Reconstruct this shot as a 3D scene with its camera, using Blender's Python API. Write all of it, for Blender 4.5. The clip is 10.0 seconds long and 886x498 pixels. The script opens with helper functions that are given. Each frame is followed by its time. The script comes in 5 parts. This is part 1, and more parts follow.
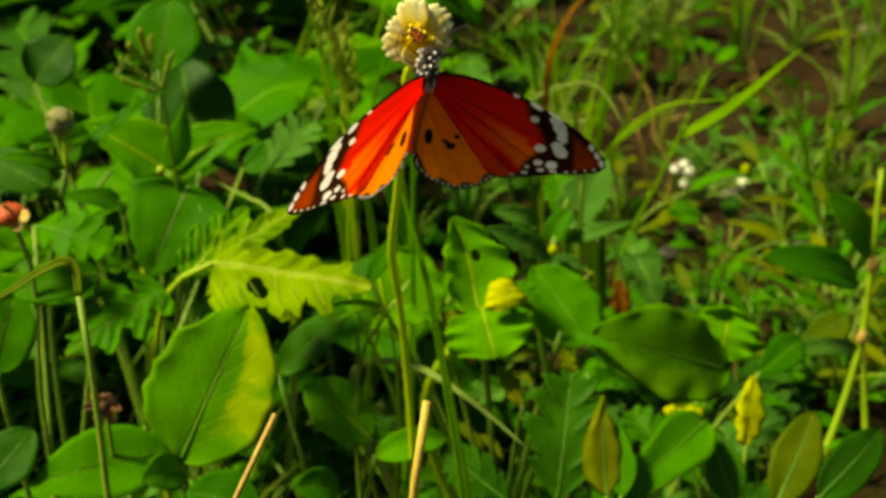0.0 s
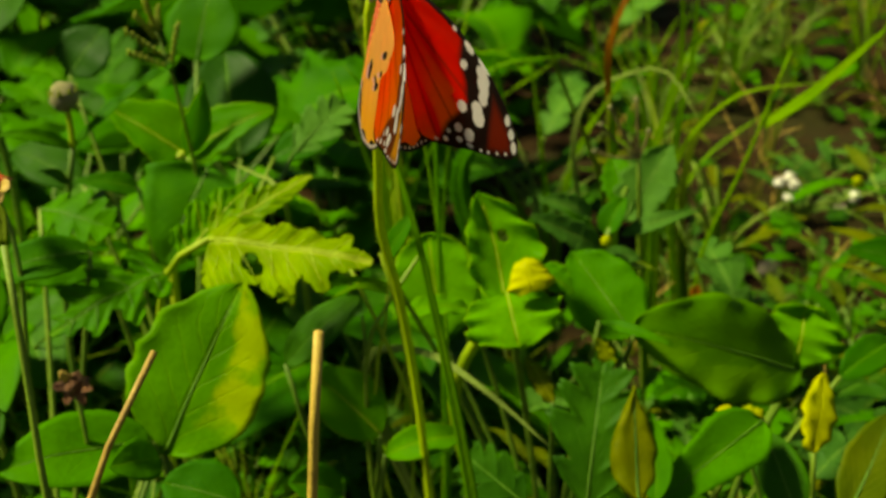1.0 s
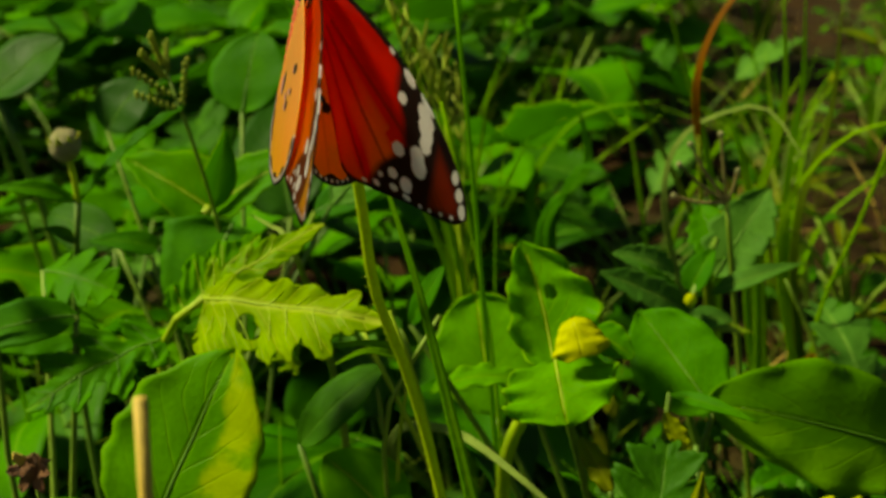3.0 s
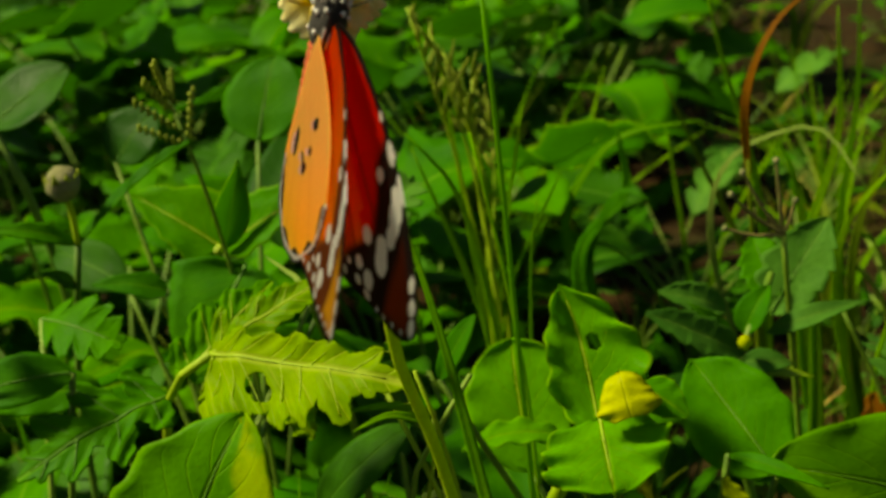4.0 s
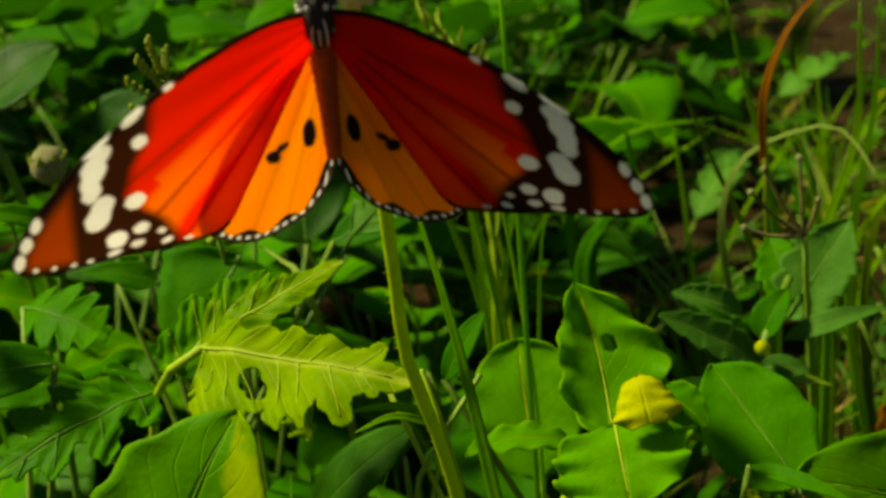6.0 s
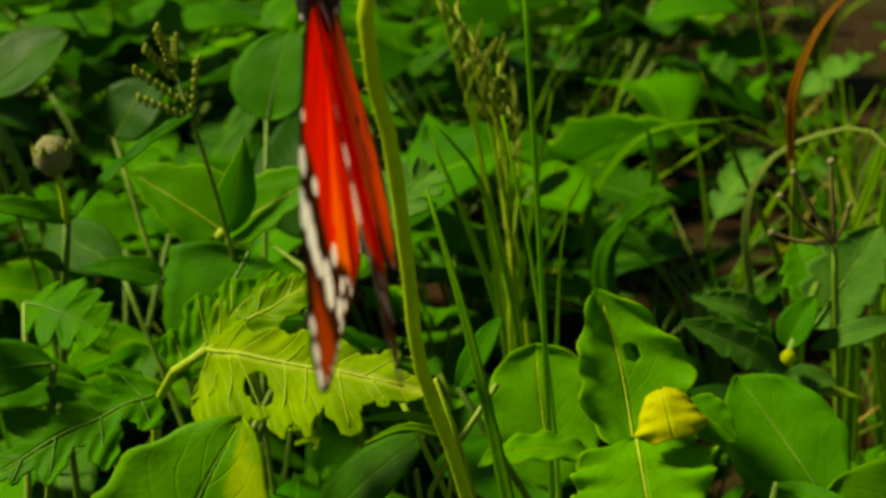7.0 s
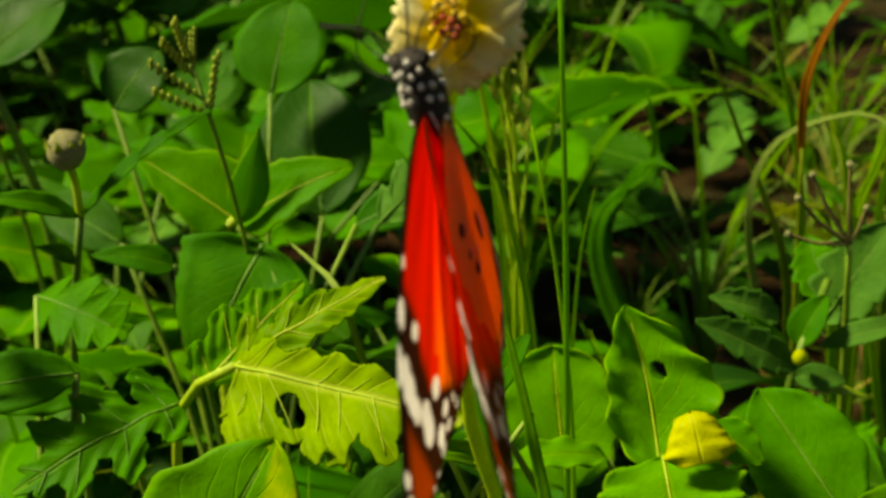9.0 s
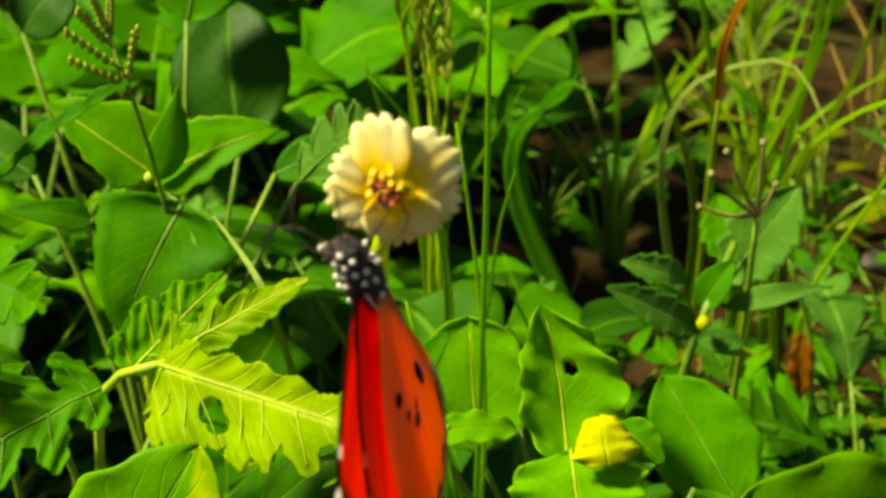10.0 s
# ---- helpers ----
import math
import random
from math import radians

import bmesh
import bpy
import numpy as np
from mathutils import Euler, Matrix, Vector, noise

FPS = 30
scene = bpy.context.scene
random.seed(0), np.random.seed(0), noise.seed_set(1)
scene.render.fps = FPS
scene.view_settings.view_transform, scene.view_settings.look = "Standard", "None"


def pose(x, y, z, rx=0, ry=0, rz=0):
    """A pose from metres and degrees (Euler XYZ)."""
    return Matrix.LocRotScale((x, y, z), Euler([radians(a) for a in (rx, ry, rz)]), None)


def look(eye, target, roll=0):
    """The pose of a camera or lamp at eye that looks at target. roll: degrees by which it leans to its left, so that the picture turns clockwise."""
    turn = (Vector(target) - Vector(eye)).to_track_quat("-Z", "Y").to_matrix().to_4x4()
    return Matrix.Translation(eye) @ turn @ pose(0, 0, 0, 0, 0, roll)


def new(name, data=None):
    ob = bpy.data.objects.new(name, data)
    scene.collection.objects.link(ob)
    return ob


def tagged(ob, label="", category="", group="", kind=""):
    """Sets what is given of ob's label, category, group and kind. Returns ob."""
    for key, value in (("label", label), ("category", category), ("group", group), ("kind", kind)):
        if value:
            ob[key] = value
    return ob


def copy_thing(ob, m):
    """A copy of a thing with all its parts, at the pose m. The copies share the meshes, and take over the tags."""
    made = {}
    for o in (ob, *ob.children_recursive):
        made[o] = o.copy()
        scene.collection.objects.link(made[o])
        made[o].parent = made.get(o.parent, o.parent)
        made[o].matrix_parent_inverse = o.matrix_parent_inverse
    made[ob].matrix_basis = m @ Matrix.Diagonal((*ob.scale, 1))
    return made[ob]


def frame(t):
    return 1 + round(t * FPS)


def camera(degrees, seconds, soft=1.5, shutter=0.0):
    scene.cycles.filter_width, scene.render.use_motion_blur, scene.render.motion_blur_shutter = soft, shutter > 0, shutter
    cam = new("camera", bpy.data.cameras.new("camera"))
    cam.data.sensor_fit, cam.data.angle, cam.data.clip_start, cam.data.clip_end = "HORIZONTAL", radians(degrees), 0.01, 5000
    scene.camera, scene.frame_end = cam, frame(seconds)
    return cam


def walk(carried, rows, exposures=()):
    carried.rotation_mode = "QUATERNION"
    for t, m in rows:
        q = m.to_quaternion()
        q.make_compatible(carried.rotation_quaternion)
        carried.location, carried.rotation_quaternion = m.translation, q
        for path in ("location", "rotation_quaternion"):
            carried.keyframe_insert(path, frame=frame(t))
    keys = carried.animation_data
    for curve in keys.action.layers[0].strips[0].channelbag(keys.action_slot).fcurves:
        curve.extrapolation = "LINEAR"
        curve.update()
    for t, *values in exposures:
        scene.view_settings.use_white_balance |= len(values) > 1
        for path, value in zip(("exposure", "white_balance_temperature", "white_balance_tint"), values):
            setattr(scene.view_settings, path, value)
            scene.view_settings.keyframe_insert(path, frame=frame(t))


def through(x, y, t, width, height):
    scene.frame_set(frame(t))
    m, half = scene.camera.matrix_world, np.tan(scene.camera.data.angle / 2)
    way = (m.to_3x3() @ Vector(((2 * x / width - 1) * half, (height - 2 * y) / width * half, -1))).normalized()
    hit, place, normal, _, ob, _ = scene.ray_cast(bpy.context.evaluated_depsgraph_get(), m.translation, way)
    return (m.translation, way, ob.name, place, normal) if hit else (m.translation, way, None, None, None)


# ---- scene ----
cam = camera(40, 10.0, soft=2.9)
cam.data.dof.use_dof = True
cam.data.dof.focus_distance = 0.19
cam.data.dof.aperture_fstop = 34


def aim(x, y, z, yaw, pitch, roll):
    """A camera pose from its place, its heading (to the left of +y), pitch (up) and roll, in degrees."""
    return pose(x, y, z, 0, 0, yaw) @ pose(0, 0, 0, 90 + pitch, 0, 0) @ pose(0, 0, 0, 0, 0, roll)


walk(cam, [
    (0, aim(0.0000, 0.0000, 0.2800, 0.02, -24.58, 1.19)),
    (0.5, aim(0.0134, 0.0107, 0.2686, 3.48, -22.29, 0.15)),
    (1, aim(0.0325, 0.0244, 0.2470, 7.29, -21.93, -1.79)),
    (1.5, aim(0.0540, 0.0405, 0.2391, 10.35, -20.57, -3.79)),
    (2, aim(0.0488, 0.0522, 0.2335, 13.35, -18.64, -4.59)),
    (2.2, aim(0.0518, 0.0535, 0.2345, 13.82, -18.08, -4.78)),
    (3.3, aim(0.0518, 0.0814, 0.2197, 14.95, -17.68, -5.50)),
    (3.5, aim(0.0500, 0.0876, 0.2194, 15.61, -17.84, -6.23)),
    (4, aim(0.0458, 0.0981, 0.2219, 15.89, -17.06, -6.15)),
    (4.5, aim(0.0439, 0.1012, 0.2231, 16.24, -17.27, -5.78)),
    (5, aim(0.0396, 0.1021, 0.2165, 15.75, -16.40, -5.68)),
    (5.5, aim(0.0424, 0.1048, 0.2174, 15.89, -16.80, -5.33)),
    (5.7, aim(0.0407, 0.1060, 0.2172, 15.44, -16.96, -5.09)),
    (6.8, aim(0.0362, 0.1203, 0.2131, 15.85, -17.07, -3.93)),
    (7, aim(0.0350, 0.1194, 0.2147, 15.97, -17.26, -3.93)),
    (7.5, aim(0.0284, 0.1173, 0.2147, 16.07, -17.15, -3.40)),
    (8, aim(0.0276, 0.1175, 0.2138, 15.58, -17.27, -2.84)),
    (8.5, aim(0.0278, 0.1205, 0.2199, 14.94, -18.65, -2.89)),
    (9, aim(0.0217, 0.1244, 0.2328, 14.29, -21.49, -2.49)),
    (9.5, aim(0.0231, 0.1293, 0.2371, 12.53, -25.44, -0.92)),
    (10, aim(0.0174, 0.1353, 0.2648, 9.65, -30.08, 0.96)),
], exposures=[(0, 0.45, 9500, -2), (2, 0.15, 9500, -4), (5.5, 0.15, 9500, -6), (7.5, 0.15, 9500, -2), (9, 0.4, 9500, 0), (9.5, 0.6, 9500, 0), (10, 1.0, 9500, 0)])

# ---- light: hazy daylight, a soft high sun from the left ----
SUN_FROM = Vector((-0.60, -0.12, 0.82)).normalized()
world = bpy.data.worlds.new("world")
scene.world = world
world.use_nodes = True
sky = world.node_tree.nodes.new("ShaderNodeTexSky")
sky.sky_type = "NISHITA"
sky.sun_disc = False
sky.sun_elevation = math.asin(SUN_FROM.z)
sky.sun_rotation = math.atan2(SUN_FROM.x, SUN_FROM.y)
world.node_tree.links.new(sky.outputs[0], world.node_tree.nodes["Background"].inputs[0])
world.node_tree.nodes["Background"].inputs[1].default_value = 0.05
sun = new("sun", bpy.data.lights.new("sun", "SUN"))
sun.data.energy = 6.6
sun.data.angle = radians(9)
sun.data.color = (1.0, 0.95, 0.80)
sun.matrix_world = look(SUN_FROM * 5, (0, 0, 0))


# ---- materials ----
class Graph:
    """A small helper to write node trees in few words."""

    def __init__(self, name):
        self.mat = bpy.data.materials.new(name)
        self.mat.use_nodes = True
        self.tree = self.mat.node_tree
        self.out = self.tree.nodes["Material Output"]
        self.bsdf = self.tree.nodes["Principled BSDF"]

    def put(self, socket, value):
        if isinstance(value, bpy.types.NodeSocket):
            self.tree.links.new(value, socket)
        elif isinstance(value, (tuple, list)) and len(value) == 3 and socket.type == "RGBA":
            socket.default_value = (*value, 1)
        else:
            socket.default_value = value

    def node(self, kind, ins=(), **props):
        n = self.tree.nodes.new(kind)
        for k, v in props.items():
            setattr(n, k, v)
        for k, v in dict(ins).items():
            self.put(n.inputs[k], v)
        return n

    def math(self, op, a, b=0.0, c=0.0):
        return self.node("ShaderNodeMath", {0: a, 1: b, 2: c}, operation=op).outputs[0]

    def noise(self, vec, scale, detail=4.0, rough=0.55):
        return self.node("ShaderNodeTexNoise", {"Vector": vec, "Scale": scale, "Detail": detail, "Roughness": rough}).outputs[0]

    def ramp(self, x, lo, hi, a=0.0, b=1.0):
        return self.node("ShaderNodeMapRange", {0: x, 1: lo, 2: hi, 3: a, 4: b}, interpolation_type="SMOOTHSTEP").outputs[0]

    def mix(self, f, a, b, blend="MIX"):
        n = self.node("ShaderNodeMix", {0: f, 6: a, 7: b}, data_type="RGBA", blend_type=blend)
        return n.outputs[2]

    def bump(self, height, strength, distance):
        return self.node("ShaderNodeBump", {"Height": height, "Strength": strength, "Distance": distance}).outputs[0]


def leaf_material(name, dark, light, vein, through=0.35, rough=0.58, patch=None, veins=9.0, edge=0.0, flip=False):
    """A living leaf: mottled green, a pale midrib with side veins, some light through it. patch: the colour blotched
    over one half.
    """
    g = Graph(name)
    uv = g.node("ShaderNodeUVMap").outputs[0]
    x, y = g.node("ShaderNodeSeparateXYZ", {0: uv}).outputs[:2]
    ob = g.node("ShaderNodeTexCoord").outputs["Object"]
    rnd = g.node("ShaderNodeObjectInfo").outputs["Random"]
    away = g.math("ABSOLUTE", g.math("SUBTRACT", x, 0.5))
    big, fine = g.noise(ob, 60, 3), g.noise(ob, 700, 3)
    tone = g.math("ADD", g.math("MULTIPLY", big, 0.7), g.math("MULTIPLY", rnd, 0.45))
    col = g.mix(g.ramp(tone, 0.30, 0.85), dark, light)
    col = g.mix(g.math("MULTIPLY", g.ramp(fine, 0.35, 0.75), 0.25), col, tuple(c * 0.55 for c in dark))
    if patch:
        wob = g.math("MULTIPLY", g.math("SUBTRACT", g.noise(ob, 90, 3), 0.5), 0.35)
        half = g.math("SUBTRACT", 1.0, x) if flip else x
        mask = g.math("MULTIPLY", g.ramp(g.math("ADD", half, wob), 0.60, 0.68), g.ramp(g.math("ADD", y, wob), 0.16, 0.30))
        blot = g.math("MULTIPLY", mask, g.ramp(g.noise(ob, 110, 4), 0.36, 0.52, 0.25, 1.0))
        col = g.mix(blot, col, patch)
    wave = g.math("SINE", g.math("MULTIPLY", g.math("SUBTRACT", y, g.math("MULTIPLY", away, 0.9)), veins * 6.283))
    side = g.math("MULTIPLY", g.ramp(wave, 0.93, 1.0), g.ramp(away, 0.5, 0.05))
    rib = g.ramp(away, 0.035, 0.006)
    lines = g.math("MAXIMUM", rib, g.math("MULTIPLY", side, 0.55))
    col = g.mix(g.math("MULTIPLY", lines, 0.75), col, vein)
    if edge:
        col = g.mix(g.math("MULTIPLY", g.ramp(away, 0.455, 0.495), edge), col, vein)
    h = g.math("SUBTRACT", g.math("MULTIPLY", fine, 0.5), g.math("MULTIPLY", lines, 0.8))
    nor = g.bump(h, 0.55, 0.0006)
    for k, v in (("Base Color", col), ("Roughness", g.ramp(big, 0.3, 0.7, rough - 0.08, rough + 0.12)), ("Normal", nor)):
        g.put(g.bsdf.inputs[k], v)
    g.bsdf.inputs["Specular IOR Level"].default_value = 0.06
    glow = g.node("ShaderNodeBsdfTranslucent", {"Color": g.mix(0.5, col, (0.34, 0.66, 0.03)), "Normal": nor})
    both = g.node("ShaderNodeMixShader", {0: through, 1: g.bsdf.outputs[0], 2: glow.outputs[0]})
    g.tree.links.new(both.outputs[0], g.out.inputs[0])
    return g.mat


def plain_material(name, a, b, rough=0.6, scale=200.0, bump=0.4, depth=0.0005, through=0.0):
    """Stems, straw, buds: two tones in noise at two scales, with a fine relief."""
    g = Graph(name)
    ob = g.node("ShaderNodeTexCoord").outputs["Object"]
    rnd = g.node("ShaderNodeObjectInfo").outputs["Random"]
    n1, n2 = g.noise(ob, scale, 4), g.noise(ob, scale * 7, 3)
    t = g.math("ADD", g.math("MULTIPLY", n1, 0.7), g.math("MULTIPLY", rnd, 0.35))
    col = g.mix(g.ramp(t, 0.3, 0.8), a, b)
    col = g.mix(g.math("MULTIPLY", g.ramp(n2, 0.4, 0.7), 0.25), col, tuple(c * 0.5 for c in a))
    nor = g.bump(n2, bump, depth)
    for k, v in (("Base Color", col), ("Roughness", rough), ("Normal", nor)):
        g.put(g.bsdf.inputs[k], v)
    if through:
        glow = g.node("ShaderNodeBsdfTranslucent", {"Color": col})
        both = g.node("ShaderNodeMixShader", {0: through, 1: g.bsdf.outputs[0], 2: glow.outputs[0]})
        g.tree.links.new(both.outputs[0], g.out.inputs[0])
    return g.mat


def painted_material(name, rough, through, bump=0.3):
    """Wings and petals: the pattern lies in the mesh as its own colours."""
    g = Graph(name)
    ob = g.node("ShaderNodeTexCoord").outputs["Object"]
    col = g.node("ShaderNodeVertexColor", layer_name="pattern").outputs[0]
    fine = g.noise(ob, 2500, 3)
    col = g.mix(g.ramp(fine, 0.35, 0.75, 0.0, 0.10), col, (0.02, 0.008, 0.002), "MIX")
    nor = g.bump(fine, bump, 0.0002)
    for k, v in (("Base Color", col), ("Roughness", rough), ("Normal", nor)):
        g.put(g.bsdf.inputs[k], v)
    g.bsdf.inputs["Specular IOR Level"].default_value = 0.2
    lit = g.node("ShaderNodeGamma", {0: col, 1: 0.58}).outputs[0]
    glow = g.node("ShaderNodeBsdfTranslucent", {"Color": lit})
    both = g.node("ShaderNodeMixShader", {0: through, 1: g.bsdf.outputs[0], 2: glow.outputs[0]})
    g.tree.links.new(both.outputs[0], g.out.inputs[0])
    return g.mat


def soil_material():
    g = Graph("soil")
    ob = g.node("ShaderNodeTexCoord").outputs["Object"]
    big, mid, fine = g.noise(ob, 6, 4), g.noise(ob, 45, 5), g.noise(ob, 400, 4)
    col = g.mix(g.ramp(mid, 0.3, 0.7), (0.012, 0.006, 0.0012), (0.034, 0.017, 0.0035))
    col = g.mix(g.ramp(big, 0.45, 0.65), col, (0.022, 0.022, 0.004))
    col = g.mix(g.math("MULTIPLY", g.ramp(fine, 0.55, 0.75), 0.5), col, (0.050, 0.030, 0.009))
    h = g.math("ADD", g.math("MULTIPLY", mid, 1.0), g.math("MULTIPLY", fine, 0.4))
    for k, v in (("Base Color", col), ("Roughness", 0.95), ("Normal", g.bump(h, 0.9, 0.006))):
        g.put(g.bsdf.inputs[k], v)
    g.bsdf.inputs["Specular IOR Level"].default_value = 0.1
    return g.mat


VEIN = (0.12, 0.32, 0.015)
GREEN = leaf_material("leaf_green", (0.022, 0.150, 0.004), (0.062, 0.270, 0.005), VEIN, 0.45)
BRIGHT = leaf_material("leaf_bright", (0.055, 0.270, 0.004), (0.120, 0.400, 0.006), (0.26, 0.46, 0.023), 0.56, 0.55, None, 8.0, 0.5)
PATCHED = leaf_material("leaf_half_yellow", (0.042, 0.200, 0.005), (0.075, 0.270, 0.005), (0.14, 0.33, 0.013), 0.38, 0.5, (0.26, 0.38, 0.008), 6.0, 0.4)
PALE_HALF = leaf_material("leaf_half_pale", (0.050, 0.190, 0.003), (0.085, 0.250, 0.003), (0.12, 0.30, 0.009), 0.38, 0.4, (0.110, 0.300, 0.004), 6.0, 0.3, True)
LIME = leaf_material("leaf_lime", (0.150, 0.330, 0.005), (0.310, 0.470, 0.011), (0.50, 0.58, 0.072), 0.55, 0.5, None, 7.0, 0.3)
# darker copy of the green: shade of low, rear and edge leaves as colour
SHADE_GREEN = leaf_material("leaf_shade_green", (0.012, 0.070, 0.003), (0.035, 0.150, 0.005), (0.08, 0.22, 0.018), 0.28, 0.5)
BLUISH = leaf_material("leaf_greyish", (0.030, 0.120, 0.013), (0.075, 0.220, 0.025), (0.16, 0.32, 0.045), 0.30, 0.55)
OLIVE = leaf_material("leaf_olive", (0.060, 0.110, 0.004), (0.150, 0.180, 0.005), (0.26, 0.28, 0.023), 0.30, 0.55)
YELLOW = leaf_material("leaf_yellow", (0.300, 0.380, 0.008), (0.500, 0.520, 0.015), (0.52, 0.56, 0.04), 0.38, 0.5)
GRASS = leaf_material("grass", (0.090, 0.290, 0.006), (0.200, 0.410, 0.010), (0.28, 0.46, 0.02), 0.5, 0.5, None, 0.0)
GRASS_DULL = leaf_material("grass_dull", (0.060, 0.120, 0.005), (0.140, 0.200, 0.013), (0.20, 0.26, 0.027), 0.30, 0.55, None, 0.0)
GRASS_GREY = leaf_material("grass_grey", (0.110, 0.190, 0.032), (0.210, 0.300, 0.059), (0.30, 0.38, 0.081), 0.30, 0.55, None, 0.0)
RUST = leaf_material("grass_rust", (0.150, 0.050, 0.003), (0.280, 0.100, 0.005), (0.30, 0.13, 0.01), 0.30, 0.55, None, 0.0)
STEM = plain_material("stem_green", (0.080, 0.190, 0.010), (0.190, 0.330, 0.020), through=0.2)
STEM_RIB = plain_material("rib_green", (0.070, 0.230, 0.008), (0.110, 0.300, 0.012), through=0.3)
STEM_RIB_PALE = plain_material("rib_pale", (0.340, 0.520, 0.020), (0.460, 0.620, 0.040), through=0.4)
STEM_PALE = plain_material("stem_pale", (0.260, 0.440, 0.012), (0.400, 0.560, 0.025), through=0.3)
STALK = plain_material("stalk_pale", (0.380, 0.560, 0.015), (0.520, 0.680, 0.030), through=0.4)
STRAW = plain_material("straw", (0.300, 0.190, 0.030), (0.520, 0.380, 0.060), 0.6, 350)
TWIG = plain_material("twig", (0.120, 0.110, 0.020), (0.230, 0.170, 0.045), 0.7, 500)
BROWN = plain_material("withered", (0.090, 0.035, 0.012), (0.260, 0.110, 0.030), 0.8, 400, 0.8, 0.001)
SEED = plain_material("seed_green", (0.240, 0.340, 0.016), (0.440, 0.520, 0.050), 0.7, 900, 0.3, 0.0002, through=0.45)
PALE_BUD = plain_material("bud_pale", (0.170, 0.190, 0.060), (0.330, 0.310, 0.130), 0.8, 600, 0.9, 0.0008)
WHITE_BUD = plain_material("bud_white", (0.600, 0.620, 0.480), (0.800, 0.800, 0.700), 0.7, 500)
DISC = plain_material("disc_florets", (0.700, 0.420, 0.020), (0.850, 0.600, 0.040), 0.7, 900, 0.8, 0.0005)
RED_FLORET = plain_material("red_florets", (0.300, 0.030, 0.010), (0.550, 0.080, 0.015), 0.6, 900)
BODY = plain_material("insect_black", (0.006, 0.005, 0.005), (0.025, 0.015, 0.012), 0.6, 1500, 0.9, 0.0003)
SPOT = plain_material("insect_white", (0.700, 0.680, 0.640), (0.850, 0.830, 0.800), 0.7, 1500)
ABDOMEN = plain_material("insect_orange", (0.450, 0.060, 0.008), (0.650, 0.140, 0.015), 0.6, 1200, 0.7, 0.0003)
STONE = plain_material("pebble", (0.100, 0.080, 0.060), (0.220, 0.190, 0.150), 0.85, 120, 0.8, 0.002)
WING = painted_material("wing", 0.6, 0.83)
PETAL = painted_material("petal", 0.6, 0.35)
SOIL = soil_material()


# ---- mesh tools ----
def mesh(name, verts, faces, uvs=None, colours=None, smooth=True):
    me = bpy.data.meshes.new(name)
    me.from_pydata([tuple(v) for v in verts], [], faces)
    if uvs is not None:
        layer = me.uv_layers.new(name="UVMap")
        for loop in me.loops:
            layer.data[loop.index].uv = uvs[loop.vertex_index]
    if colours is not None:
        attr = me.color_attributes.new("pattern", "FLOAT_COLOR", "POINT")
        for i, c in enumerate(colours):
            attr.data[i].color = (*c, 1)
    if smooth:
        me.polygons.foreach_set("use_smooth", [True] * len(me.polygons))
    me.update()
    return me


def part(name, me, material, parent=None, label=""):
    ob = new(name, me)
    if not me.materials:
        me.materials.append(material)
    if parent:
        ob.parent = parent
    return tagged(ob, label)


def thing(name, at, label, category, group="", kind=""):
    ob = new(name)
    ob.location = at
    ob.empty_display_size = 0.01
    return tagged(ob, label, category, group, kind)


def curve_points(pts, n):
    """n + 1 points, evenly spaced in chord length, on a smooth curve through the given ones."""
    p = [Vector(q) for q in pts]
    at = [0.0]
    for a, b in zip(p, p[1:]):
        at.append(at[-1] + max((b - a).length, 1e-9))
    last = len(p) - 1
    slope = []
    for k in range(last + 1):
        if 0 < k < last:
            h0, h1 = at[k] - at[k - 1], at[k + 1] - at[k]
            slope.append(((p[k] - p[k - 1]) / h0 * h1 + (p[k + 1] - p[k]) / h1 * h0) / (h0 + h1))
        else:
            a, b = (0, 1) if k == 0 else (last - 1, last)
            slope.append((p[b] - p[a]) / (at[b] - at[a]))
    out, k = [], 0
    for i in range(n + 1):
        u = at[-1] * i / n
        while k < last - 1 and u > at[k + 1]:
            k += 1
        h = at[k + 1] - at[k]
        t = (u - at[k]) / h
        out.append(p[k] * (2 * t ** 3 - 3 * t * t + 1) + slope[k] * h * (t ** 3 - 2 * t * t + t)
                   + p[k + 1] * (3 * t * t - 2 * t ** 3) + slope[k + 1] * h * (t ** 3 - t * t))
    return out


def tube(pts, r0, r1, n=12, sides=7, rough=0.0):
    """A round stem along a curve, from radius r0 to r1, closed at both ends."""
    c = curve_points(pts, n)
    verts, faces = [], []
    for i, q in enumerate(c):
        d = (c[min(i + 1, n)] - c[max(i - 1, 0)]).normalized()
        a = d.cross(Vector((0.31, 0.87, 0.2))).normalized()
        b = d.cross(a)
        r = r0 + (r1 - r0) * i / n
        for k in range(sides):
            w = 2 * math.pi * k / sides
            rr = r * (1 + rough * noise.noise(q * 400 + Vector((k, 0, 0))))
            verts.append(q + a * (math.cos(w) * rr) + b * (math.sin(w) * rr))
    for i in range(n):
        for k in range(sides):
            m = (k + 1) % sides
            faces.append((i * sides + k, i * sides + m, (i + 1) * sides + m, (i + 1) * sides + k))
    faces.append(tuple(range(sides))[::-1])
    faces.append(tuple(n * sides + k for k in range(sides)))
    uvs = [(0.2, i / n) for i in range(n + 1) for _ in range(sides)]
    return mesh("stem", verts, faces, uvs)


